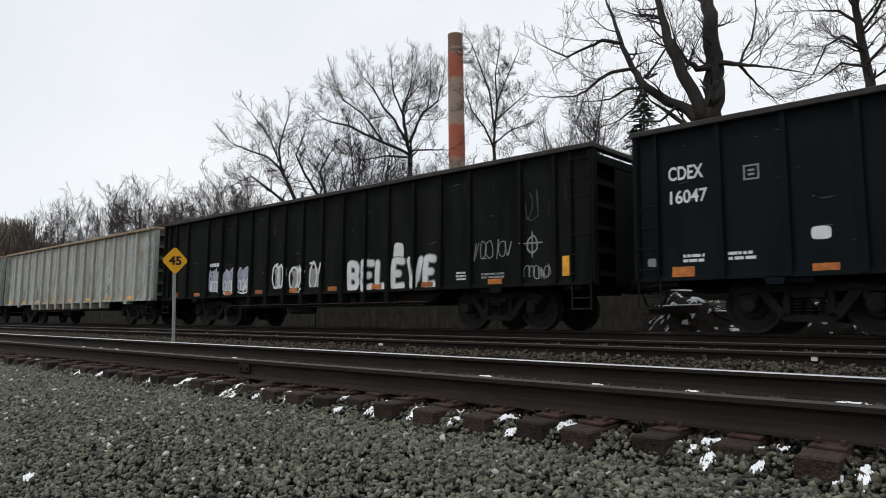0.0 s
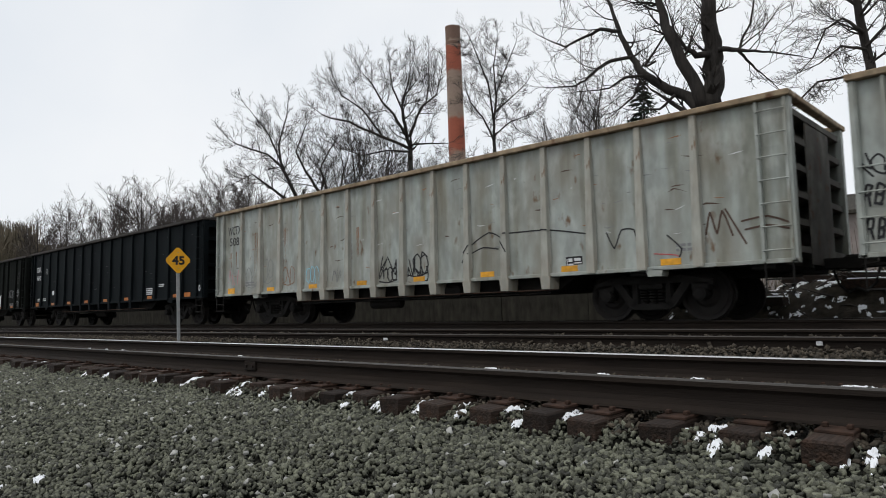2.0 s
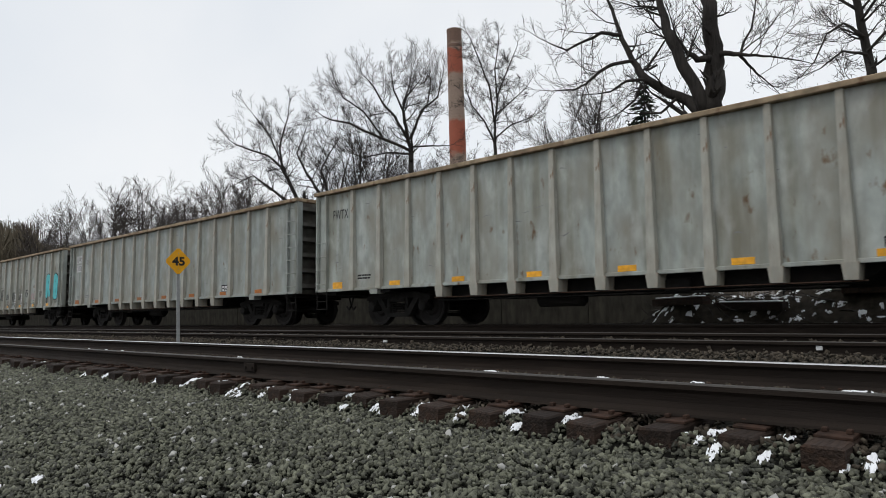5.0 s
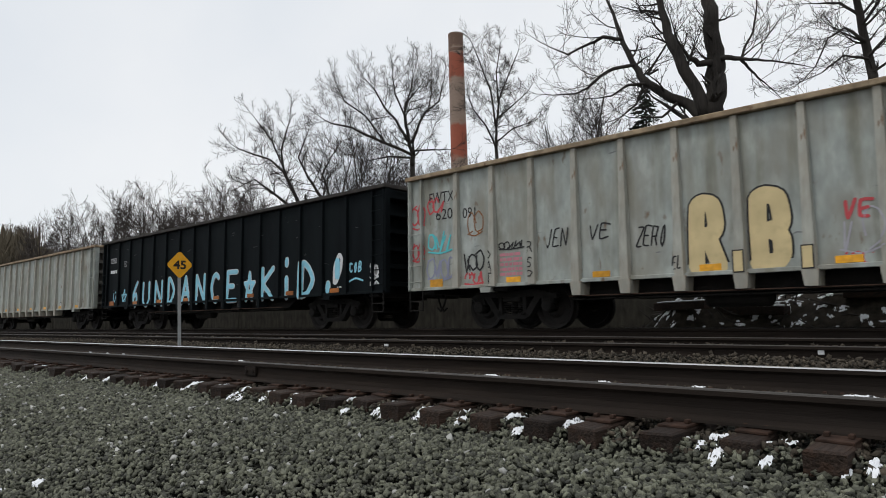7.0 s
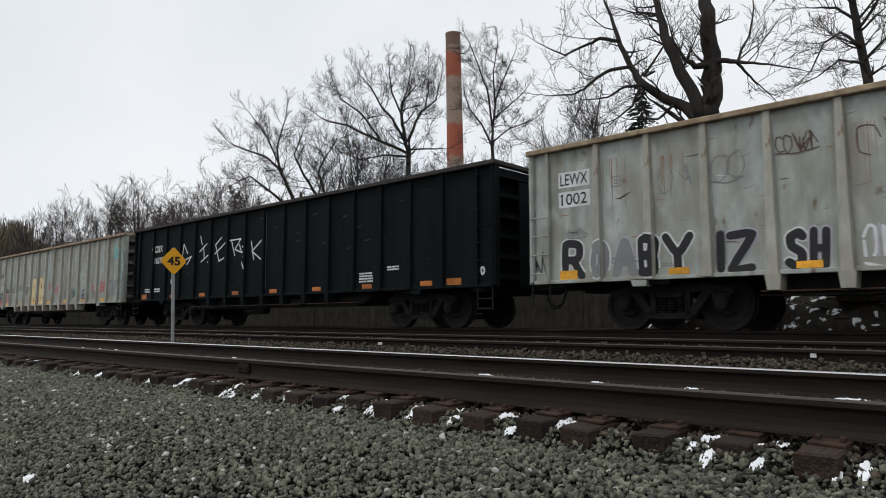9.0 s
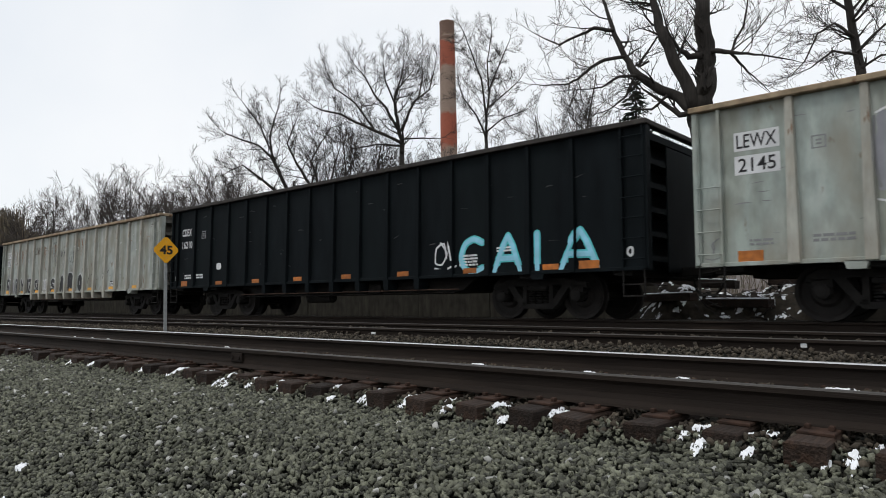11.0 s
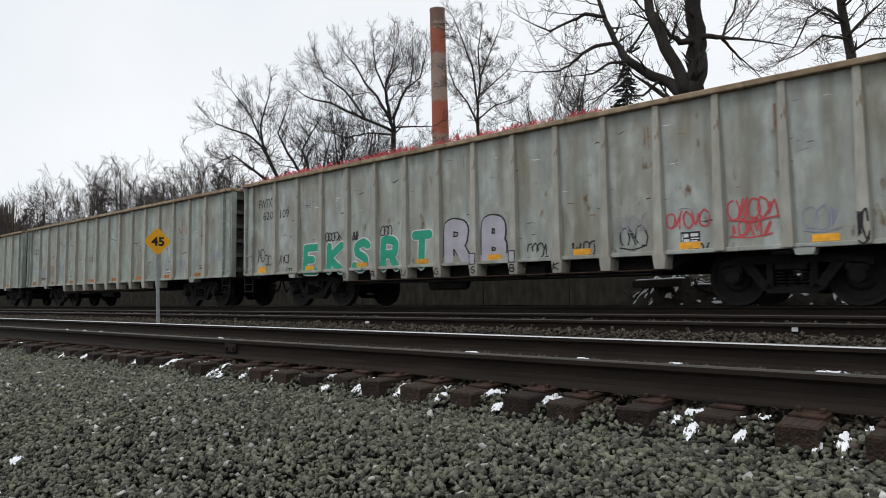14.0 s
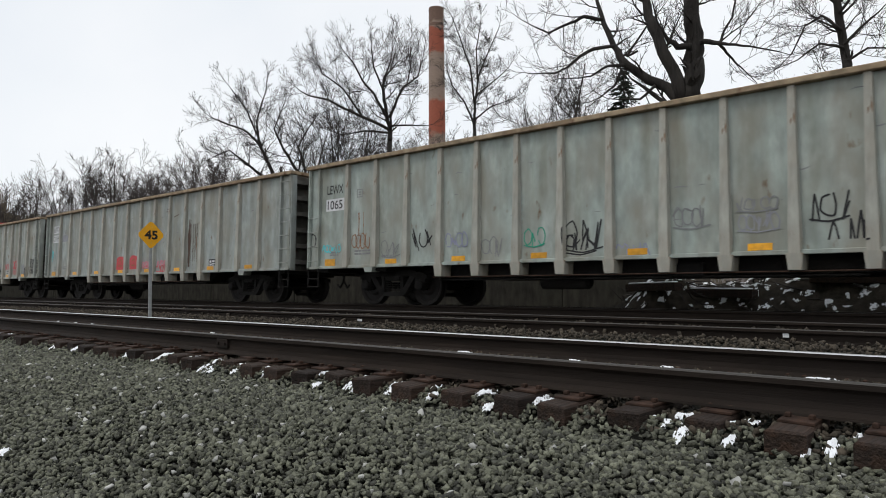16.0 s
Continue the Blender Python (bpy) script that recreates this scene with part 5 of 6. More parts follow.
        c.lines([[(u + 0.18, 1.36), (u + 0.34, 1.42), (u + 0.42, 1.3)], [(u + 0.16, 1.2), (u + 0.4, 1.2)]], "m_rust", 0.02, True)
    c.lines([[(8.0, 0.95), (8.0, 0.86)], [(8.2, 1.08), (8.32, 1.07)]], "m_red", 0.03)
    for u in (8.64, 9.64):
        c.mark(u, 1.12, 0.66, 0.2, "m_pink", 0.022, 6)
        c.mark(u, 0.95, 0.66, 0.22, "m_red", 0.012, 6)
    c.mark(0.6, 1.5, 0.2, 0.5, "m_teal")
    c.blot(11.64, 0.92, 0.14, 1.55, "m_stain", 7, ragged=0.7)
    c.runs_down(11.7, 1.0, 0.5, 1.4, "m_stain", 9)
    c.runs_down(12.1, 1.0, 0.3, 1.0, "m_rust", 6)
    c.lines([[(1.7, 1.0), (2.0, 1.0)], [(10.7, 2.7), (11.0, 2.76)], [(3.66, 2.75), (3.7, 2.5)], [(10.2, 2.9), (10.5, 2.95)]], "m_stain", 0.012, True)

    c = lewx(14, -0.225, "1065", GREY + " with a row of small coloured tags", plates=False, paint="grey_a")
    part("number_panel", Build().box(0, 0.68, -0.002, 0, 0, 0.30).mesh("number_panel", M["m_white"]), c.root, "white number panel", pose(0.66, SKIN, 2.30))
    tags(c, ((0.06, 1.4, 0.4, 0.4, "m_black"), (3.66, 1.2, 0.64, 0.5, "m_black"), (7.58, 1.05, 0.74, 0.55, "m_black"), (7.6, 1.0, 0.6, 0.4, "m_black"), (11.7, 1.35, 0.5, 0.4, "m_black"), (11.95, 1.0, 0.5, 0.45, "m_black")), 0.017)
    tags(c, ((0.55, 1.25, 0.7, 0.22, "m_teal"), (1.66, 1.3, 0.6, 0.4, "m_rust"), (2.68, 1.1, 0.6, 0.42, "m_grey"), (4.64, 1.22, 0.6, 0.34, "m_violet"), (5.62, 1.0, 0.56, 0.42, "m_grey"), (6.66, 1.18, 0.46, 0.36, "m_green"), (8.6, 0.9, 0.66, 0.24, "m_violet"),
             (9.64, 1.35, 0.6, 0.36, "m_grey"), (10.66, 1.55, 0.6, 0.22, "m_grey"), (10.68, 1.24, 0.6, 0.3, "m_smudge")), 0.013)
    c.runs_down(1.6, 1.2, 0.5, 1.0, "m_rust", 5)
    grey_car(15, 0.0, GREY + " at the tail of the view", paint="grey_b")



build_train()


# ---- materials of the surroundings ----
M["pale_stone"] = material("pale_crushed_stone", (0.36, 0.36, 0.34), 0.9, scale=9, spread=0.2, bump=0.3, per_island=0.3)
M["dark_soil"] = material("dark_soil", (0.028, 0.023, 0.017), 1.0, scale=8, spread=0.5, bump=0.8, bump_scale=14)
M["shed"] = material("shed_siding", (0.30, 0.27, 0.26), 0.8, scale=2, spread=0.2, second=(0.22, 0.17, 0.15), patch_scale=0.4, bump=0.1)


def brick_material(name, red, pale, bands):
    """Brick courses with bands of paler, weathered masonry up the height."""
    m = bpy.data.materials.new(name)
    m.use_nodes = True
    t = m.node_tree
    n, link = t.nodes, t.links.new
    bs = n["Principled BSDF"]
    bs.inputs["Roughness"].default_value = 0.9
    tc, sep = n.new("ShaderNodeTexCoord"), n.new("ShaderNodeSeparateXYZ")
    link(tc.outputs["Object"], sep.inputs[0])
    nz = n.new("ShaderNodeTexNoise")
    nz.inputs["Scale"].default_value, nz.inputs["Detail"].default_value = 1.1, 6
    link(tc.outputs["Object"], nz.inputs["Vector"])
    add = n.new("ShaderNodeMath")
    add.operation = "MULTIPLY_ADD"
    add.inputs[1].default_value, add.inputs[2].default_value = 3.0, -1.5
    link(nz.outputs["Fac"], add.inputs[0])
    z = n.new("ShaderNodeMath")
    link(sep.outputs["Z"], z.inputs[0])
    link(add.outputs[0], z.inputs[1])
    mr = n.new("ShaderNodeMapRange")
    mr.inputs["From Max"].default_value = 47.0
    link(z.outputs[0], mr.inputs["Value"])
    cr = n.new("ShaderNodeValToRGB")
    els = cr.color_ramp.elements
    while len(els) > 1:
        els.remove(els[-1])
    els[0].position, els[0].color = 0.0, (*pale, 1)
    for p, c in bands:
        e = els.new(p)
        e.color = (*(red if c == 0 else pale), 1) if c < 2 else (0.16, 0.10, 0.075, 1)
    link(mr.outputs["Result"], cr.inputs["Fac"])
    wv = n.new("ShaderNodeTexNoise")
    wv.inputs["Scale"].default_value, wv.inputs["Detail"].default_value = 5.0, 4
    mp = n.new("ShaderNodeMapping")
    mp.inputs["Scale"].default_value = (1, 1, 3.5)
    link(tc.outputs["Object"], mp.inputs["Vector"])
    link(mp.outputs[0], wv.inputs["Vector"])
    v = n.new("ShaderNodeMapRange")
    v.inputs["To Min"].default_value, v.inputs["To Max"].default_value = 0.45, 1.55
    link(wv.outputs["Fac"], v.inputs["Value"])
    mul = n.new("ShaderNodeMixRGB")
    mul.blend_type = "MULTIPLY"
    mul.inputs[0].default_value = 1.0
    link(cr.outputs[0], mul.inputs[1])
    link(v.outputs["Result"], mul.inputs[2])
    link(mul.outputs[0], bs.inputs["Base Color"])
    return m


M["brick"] = brick_material("stack_brick", (0.30, 0.085, 0.05), (0.27, 0.20, 0.16), [(0.53, 1), (0.55, 0), (0.655, 0), (0.67, 1), (0.825, 1), (0.84, 0), (0.92, 0), (0.928, 1), (0.942, 1), (0.95, 2)])
M["brick_dark"] = brick_material("stack_brick_dark", (0.16, 0.10, 0.075), (0.17, 0.12, 0.10), [(0.5, 0), (1.0, 0)])


# ---- loose stone, snow ----
def stone_field(name, label, mat, count, y0, y1, near, far, size, lift, seed):
    """Angular crushed stones strewn over the bed between two lines, in the wedge that the place shows."""
    rng = np.random.default_rng(seed)
    cube = np.array([(-1, -1, -1), (1, -1, -1), (1, 1, -1), (-1, 1, -1), (-1, -1, 1), (1, -1, 1), (1, 1, 1), (-1, 1, 1)]) * 0.76
    tri = np.array([(3, 2, 1), (3, 1, 0), (4, 5, 6), (4, 6, 7), (0, 1, 5), (0, 5, 4), (1, 2, 6), (1, 6, 5), (2, 3, 7), (2, 7, 6), (3, 0, 4), (3, 4, 7)])
    y = np.sqrt(rng.uniform(y0 * y0, y1 * y1, count))
    x = rng.uniform(0, 1, count) * (near - far) * y + far * y + 0.3
    r = rng.uniform(size[0], size[1], count) * rng.choice([0.75, 1.0, 1.0, 1.2], count)
    v = (cube[None] + rng.uniform(-0.34, 0.34, (count, 8, 3))) * rng.uniform((0.8, 0.6, 0.40), (1.4, 1.05, 0.72), (count, 3))[:, None]
    a = rng.normal(size=(count, 4)) * np.array((1.0, 0.6, 0.6, 1.0))
    a /= np.linalg.norm(a, axis=1)[:, None]
    w, i, j, k = a.T
    rot = np.stack([1 - 2 * (j * j + k * k), 2 * (i * j - k * w), 2 * (i * k + j * w), 2 * (i * j + k * w), 1 - 2 * (i * i + k * k), 2 * (j * k - i * w),
                    2 * (i * k - j * w), 2 * (j * k + i * w), 1 - 2 * (i * i + j * j)], 1).reshape(-1, 3, 3)
    v = np.einsum("nij,nkj->nki", rot, v * r[:, None, None])
    z = np.interp(y, [p[0] for p in PROFILE], [p[1] for p in PROFILE]) + rng.uniform(lift[0], lift[1], count)
    v += np.stack([x, y, z], 1)[:, None]
    f = (tri[None] + 8 * np.arange(count)[:, None, None]).reshape(-1, 3)
    me = bpy.data.meshes.new(name)
    me.vertices.add(count * 8)
    me.vertices.foreach_set("co", v.reshape(-1).astype(np.float32))
    me.loops.add(len(f) * 3)
    me.loops.foreach_set("vertex_index", f.reshape(-1).astype(np.int32))
    me.polygons.add(len(f))
    me.polygons.foreach_set("loop_start", (3 * np.arange(len(f))).astype(np.int32))
    me.materials.append(mat)
    me.update(calc_edges=True)
    thing(name, label, "gravel", kind="stuff", data=me)


stone_field("ballast_stone", "loose angular grey crushed stone on the shoulder", M["stone"], 34000, 0.85, 3.74, -0.05, -4.0, (0.0115, 0.0215), (-0.002, 0.022), 1)
stone_field("track_stone", "brownish crushed stone between the ties", M["dirty_stone"], 20000, 3.6, 6.1, 0.0, -4.0, (0.012, 0.024), (0.0, 0.035), 2)
stone_field("verge_stone", "crushed stone between the two tracks", M["dirty_stone"], 12000, 6.1, 7.85, 0.0, -4.0, (0.014, 0.027), (-0.01, 0.035), 3)
stone_field("bed_stone", "crushed stone on the far tracks", M["dirty_stone"], 4000, 7.9, 9.7, 0.0, -3.4, (0.022, 0.042), (-0.01, 0.05), 4)
stone_field("outer_stone", "loose grey crushed stone spread over the shoulder", M["stone"], 11000, 0.15, 3.5, 1.3, -4.6, (0.0115, 0.022), (0.0, 0.018), 6)
stone_field("pale_stone", "a few paler stones among the ballast", M["pale_stone"], 420, 0.9, 3.4, -0.05, -4.0, (0.012, 0.024), (0.0, 0.03), 5)


def snow_patch(b, x, y, z, w, d, thick, seed, under=lambda x, y: ground_z(y)):
    """A thin ragged patch: a small height field that keeps only what stands above its own uneven edge."""
    nx, ny = 18, 18
    h = {}
    for i in range(nx + 1):
        for j in range(ny + 1):
            p, q = 2 * i / nx - 1, 2 * j / ny - 1
            g = 0.55 - (p * p + q * q) * 0.75 + 0.75 * noise.noise((p * 2.3, q * 2.3, seed * 1.7)) + 0.45 * noise.noise((p * 6, q * 6, seed * 2.9))
            h[i, j] = g
    index = {}
    for i in range(nx):
        for j in range(ny):
            ring = ((i, j), (i + 1, j), (i + 1, j + 1), (i, j + 1))
            if min(h[k] for k in ring) > 0:
                for k in ring:
                    if k not in index:
                        index[k] = len(b.v)
                        b.v.append((x + w * (2 * k[0] / nx - 1), y + d * (2 * k[1] / ny - 1), z + under(x + w * (2 * k[0] / nx - 1), y + d * (2 * k[1] / ny - 1)) + thick * min(1.0, h[k] * 1.6) + 0.010 * noise.noise((k[0] * 0.6, k[1] * 0.6, seed))))
                b.f.append(tuple(index[k] for k in ring))
                b.mi.append(0)


def build_snow():
    rnd = random.Random(8)
    b, s = Build(), 0
    gaps = [(a + c) / 2 for a, c in zip(NEAR_TIES, NEAR_TIES[1:])]
    for n, x in enumerate(gaps):
        if n in (6, 13):
            continue
        for _ in range(rnd.randint(3, 6)):
            s += 1
            side = rnd.choice((-0.10, 0.10, 0.05, -0.05, 0.0))
            snow_patch(b, x + side + rnd.uniform(-0.02, 0.02), rnd.uniform(3.56, 3.86), rnd.uniform(0.008, 0.024), rnd.uniform(0.025, 0.05), rnd.uniform(0.03, 0.09), rnd.uniform(0.012, 0.026), s)
    x = -7.2
    while x > -17:
        s += 1
        snow_patch(b, x, rnd.uniform(3.6, 3.8), 0.02, rnd.uniform(0.05, 0.1), rnd.uniform(0.06, 0.14), 0.03, s)
        x -= rnd.uniform(0.35, 1.3)
    x = -1.2
    while x > -24:
        s += 1
        snow_patch(b, x, rnd.choice((5.0, 5.12, 5.25)), 0.034, rnd.uniform(0.05, 0.16), rnd.uniform(0.025, 0.06), 0.022, s)
        x -= rnd.uniform(0.35, 1.3)
    for x, y, w in ((-5.62, 1.72, 0.13), (-5.9, 1.52, 0.09), (-5.2, 1.42, 0.15), (-4.9, 1.32, 0.10)):
        for _ in range(3):
            s += 1
            snow_patch(b, x + rnd.gauss(0, w * 0.4), y + rnd.gauss(0, w * 0.2), 0.022, w * 0.6, w * 0.35, 0.02, s)
    thing("snow", "small leftover patches of white snow between the ties", "snow", kind="stuff", data=b.mesh("snow", M["snow"], smooth=True))


build_snow()


# ---- small things on the tracks ----
def build_track_bits():
    tracks = [o for o in bpy.data.objects if o.name.startswith("railway_track")]
    tracks.sort(key=lambda o: o.location.y)
    tag = Build().box(-0.03, 0.03, -0.012, 0.0, -0.03, 0.03, bevel=0.003).mesh("rail_tag", M["m_white"])
    part("rail_tag", tag, tracks[1], "small white tag on the rail web", pose(-2.12, -GAUGE / 2 - 0.012, -0.06))
    part("rail_tag", Build().box(-0.05, 0.05, -0.012, 0.0, -0.02, 0.02, bevel=0.003).mesh("rail_tag", M["m_white"]), tracks[1], at=pose(-8.75, -GAUGE / 2 - 0.03, -0.09))
    bar = Build().box(-0.10, 0.10, -0.03, 0.0, -0.05, 0.05, bevel=0.01)
    for x in (-0.06, 0.06):
        bar.tube([(x, -0.045, 0), (x, -0.02, 0)], 0.018, 6)
    part("joint_bar", bar.mesh("joint_bar", M["rail"]), tracks[0], "bolted joint bar", pose(-6.45, -GAUGE / 2 - 0.008, -0.09))


build_track_bits()


def build_sign():
    root = thing("speed_sign", "yellow diamond speed sign on a thin metal post", "sign", at=pose(-13.42, 6.6, -0.40, 0.0, -0.5, 0))
    u = [(-0.03, 0.012), (-0.03, -0.012), (-0.012, -0.012), (-0.012, 0.006), (0.012, 0.006), (0.012, -0.012), (0.03, -0.012), (0.03, 0.012)]
    part("post", Build().prism([(b_, a_) for a_, b_ in u], 0.0, 1.95, axis="z").mesh("post", M["post"]), root, "grey galvanised channel post")
    pts = []
    for k in range(4):
        for d in (-0.12, 0.12):
            a = k * math.pi / 2 + d
            pts.append((0.258 * math.cos(a) / 1.02, 1.92 + 0.258 * math.sin(a)))
    panel = part("sign_panel", Build().prism(pts, 0.016, 0.020).mesh("sign_panel", M["sign"]), root)
    me = text_mesh("45", 0.27, 0.18, M["sign_black"], 0.035)
    part("number", me, panel, at=pose(0.0225, -0.135, 1.83, 0, 0, 90))
    for z in (1.76, 2.08):
        part("bolt", Build().tube([(0.02, 0, z), (0.026, 0, z)], 0.008, 6).mesh("bolt", M["post"]), root)


build_sign()


# ---- behind the train: wall, debris, shed ----
def build_wall():
    root = thing("retaining_wall", "low stained concrete wall behind the tracks, darkened as shade", "wall", kind="structure", at=pose(0, 16.6, -0.5))
    rnd = random.Random(3)
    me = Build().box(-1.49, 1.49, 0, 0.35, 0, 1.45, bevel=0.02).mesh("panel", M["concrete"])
    x = -8.6
    while x > -75:
        part("panel", me, root, at=pose(x, rnd.uniform(-0.02, 0.02), rnd.uniform(-0.06, 0.06), 0, rnd.uniform(-0.6, 0.6), 0))
        x -= 3.0


build_wall()


def heap_z(x, y):
    """Height of the debris mound."""
    edge = max(0.0, min(1.0, (x + 8.6) / 1.5)) * max(0.0, min(1.0, (3.0 - x) / 2.0)) * max(0.0, min(1.0, (y - 14.9) / 0.7)) * max(0.0, min(1.0, (17.6 - y) / 0.8))
    return -0.47 + edge * (1.0 + 0.4 * noise.noise((x * 0.8, y * 1.1, 3)) + 0.16 * noise.noise((x * 3.1, y * 3.1, 8)))


def build_debris():
    rnd = random.Random(12)
    b, nx, ny = Build(), 80, 22
    b.v = [(-8.8 + 12.0 * i / nx, 14.8 + 3.0 * j / ny, heap_z(-8.8 + 12.0 * i / nx, 14.8 + 3.0 * j / ny)) for i in range(nx + 1) for j in range(ny + 1)]
    b.f = [(i * (ny + 1) + j, (i + 1) * (ny + 1) + j, (i + 1) * (ny + 1) + j + 1, i * (ny + 1) + j + 1) for i in range(nx) for j in range(ny)]
    b.mi = [0] * len(b.f)
    thing("debris_mound", "dark heap of soil and cuttings beside the track", "mound", data=b.mesh("debris_mound", M["dark_soil"]))
    timber = [Build().box(-1.2, 1.2, -0.11, 0.11, 0, 0.18, bevel=0.012).mesh("timber", M["tie"]), Build().box(-0.8, 0.8, -0.11, 0.11, 0, 0.18, bevel=0.012).mesh("timber", M["tie"])]
    cap = [Build().box(-1.15, 1.15, -0.1, 0.1, 0.178, 0.215, bevel=0.015).mesh("snow_cap", M["snow"]), Build().box(-0.7, 0.7, -0.1, 0.1, 0.178, 0.21, bevel=0.015).mesh("snow_cap", M["snow"])]
    for i in range(9):
        k = rnd.randint(0, 1)
        x, lay = rnd.uniform(-7.0, -1.0), i // 2
        ob = thing("old_tie", "discarded dark timber dusted with snow", "timber", group="pile of discarded ties", data=timber[k],
                   at=pose(x, 15.35 + 0.22 * lay, heap_z(x, 15.35 + 0.22 * lay) - 0.03, 0, rnd.uniform(-5, 5), rnd.uniform(-50, 50) if i < 4 else rnd.uniform(-9, 9)))
        part("snow_cap", cap[k], ob)
    poles = ((-5.6, -3.6, 0.9), (-5.2, -3.4, 0.8), (-4.0, -2.6, 0.7))
    for a, c, h in poles:
        thing("fallen_pole", "bare pale pole leaning on the pile", "pole", data=Build().tube([(a, 15.5, -0.42), (c, 15.9, h)], [0.025, 0.018], 7).mesh("fallen_pole", M["twig_far"]))
    b = Build()
    for i in range(260):
        p = Vector((rnd.uniform(-8.5, 2.0), rnd.uniform(15.0, 16.9), 0))
        p.z = heap_z(p.x, p.y) - 0.02
        d = Vector((rnd.uniform(-1, 1), rnd.uniform(-0.5, 0.5), rnd.uniform(-0.1, 0.5))) * rnd.uniform(0.3, 0.9)
        b.tube([p, p + d * 0.5 + Vector((0, 0, rnd.uniform(-0.06, 0.06))), p + d], [0.022, 0.016, 0.008], 4)
    thing("branch_litter", "tangled cut branches on the debris pile", "branches", kind="stuff", data=b.mesh("branch_litter", M["bark"]))
    b, s = Build(), 50
    for i in range(480):
        s += 1
        x, y = rnd.uniform(-8.2, 2.2), rnd.uniform(15.0, 16.6)
        if noise.noise((x * 1.3, y * 2.0, 5)) > -0.25:
            snow_patch(b, x, y, 0.004, rnd.uniform(0.03, 0.14), rnd.uniform(0.02, 0.06), rnd.uniform(0.008, 0.025), s, heap_z)
    thing("pile_snow", "thin broken snow on the debris pile", "snow", kind="stuff", data=b.mesh("pile_snow", M["snow"], smooth=True))


build_debris()


def build_shed():
    root = thing("shed", "plain grey shed with a low roof behind the tracks", "shed", at=pose(-9.5, 36, -0.2))
    part("wall", Build().box(-4, 4, 0, 6, 0, 4.2).mesh("wall", M["shed"]), root)
    part("roof", Build().prism([(-0.4, 4.2), (3.0, 5.3), (6.4, 4.2), (6.4, 4.05), (-0.4, 4.05)], -4.3, 4.3).mesh("roof", M["concrete"]), root)
    part("door", Build().box(-1.2, 1.2, -0.06, -0.005, 0.1, 3.0, bevel=0.01).mesh("door", M["concrete"]), root)


build_shed()


def build_chimney():
    root = thing("smokestack", "tall round red brick smokestack with paler worn bands", "smokestack", at=pose(-76.1, 86.2, 0))
    seg = 40

    def drum(z0, r0, z1, r1):
        b = Build()
        b.tube([(0, 0, z0), (0, 0, z1)], [r0, r1], seg)
        return b
    n = 12
    for i in range(n):
        z0, z1 = 46.3 * i / n, 46.3 * (i + 1) / n
        r0, r1 = 1.57 - 0.32 * z0 / 46.3, 1.57 - 0.32 * z1 / 46.3
        part("drum", drum(z0, r0, z1, r1).mesh("drum", M["brick"]), root)
    for z, r in ((43.6, 1.29), (46.3, 1.28)):
        part("corbel", drum(z, r, z + 0.5, r).mesh("corbel", M["brick_dark"]), root)
    part("flue", Build().tube([(0, 0, 46.8), (0, 0, 46.9)], [1.1, 1.05], seg).mesh("flue", M["under"]), root)


build_chimney()


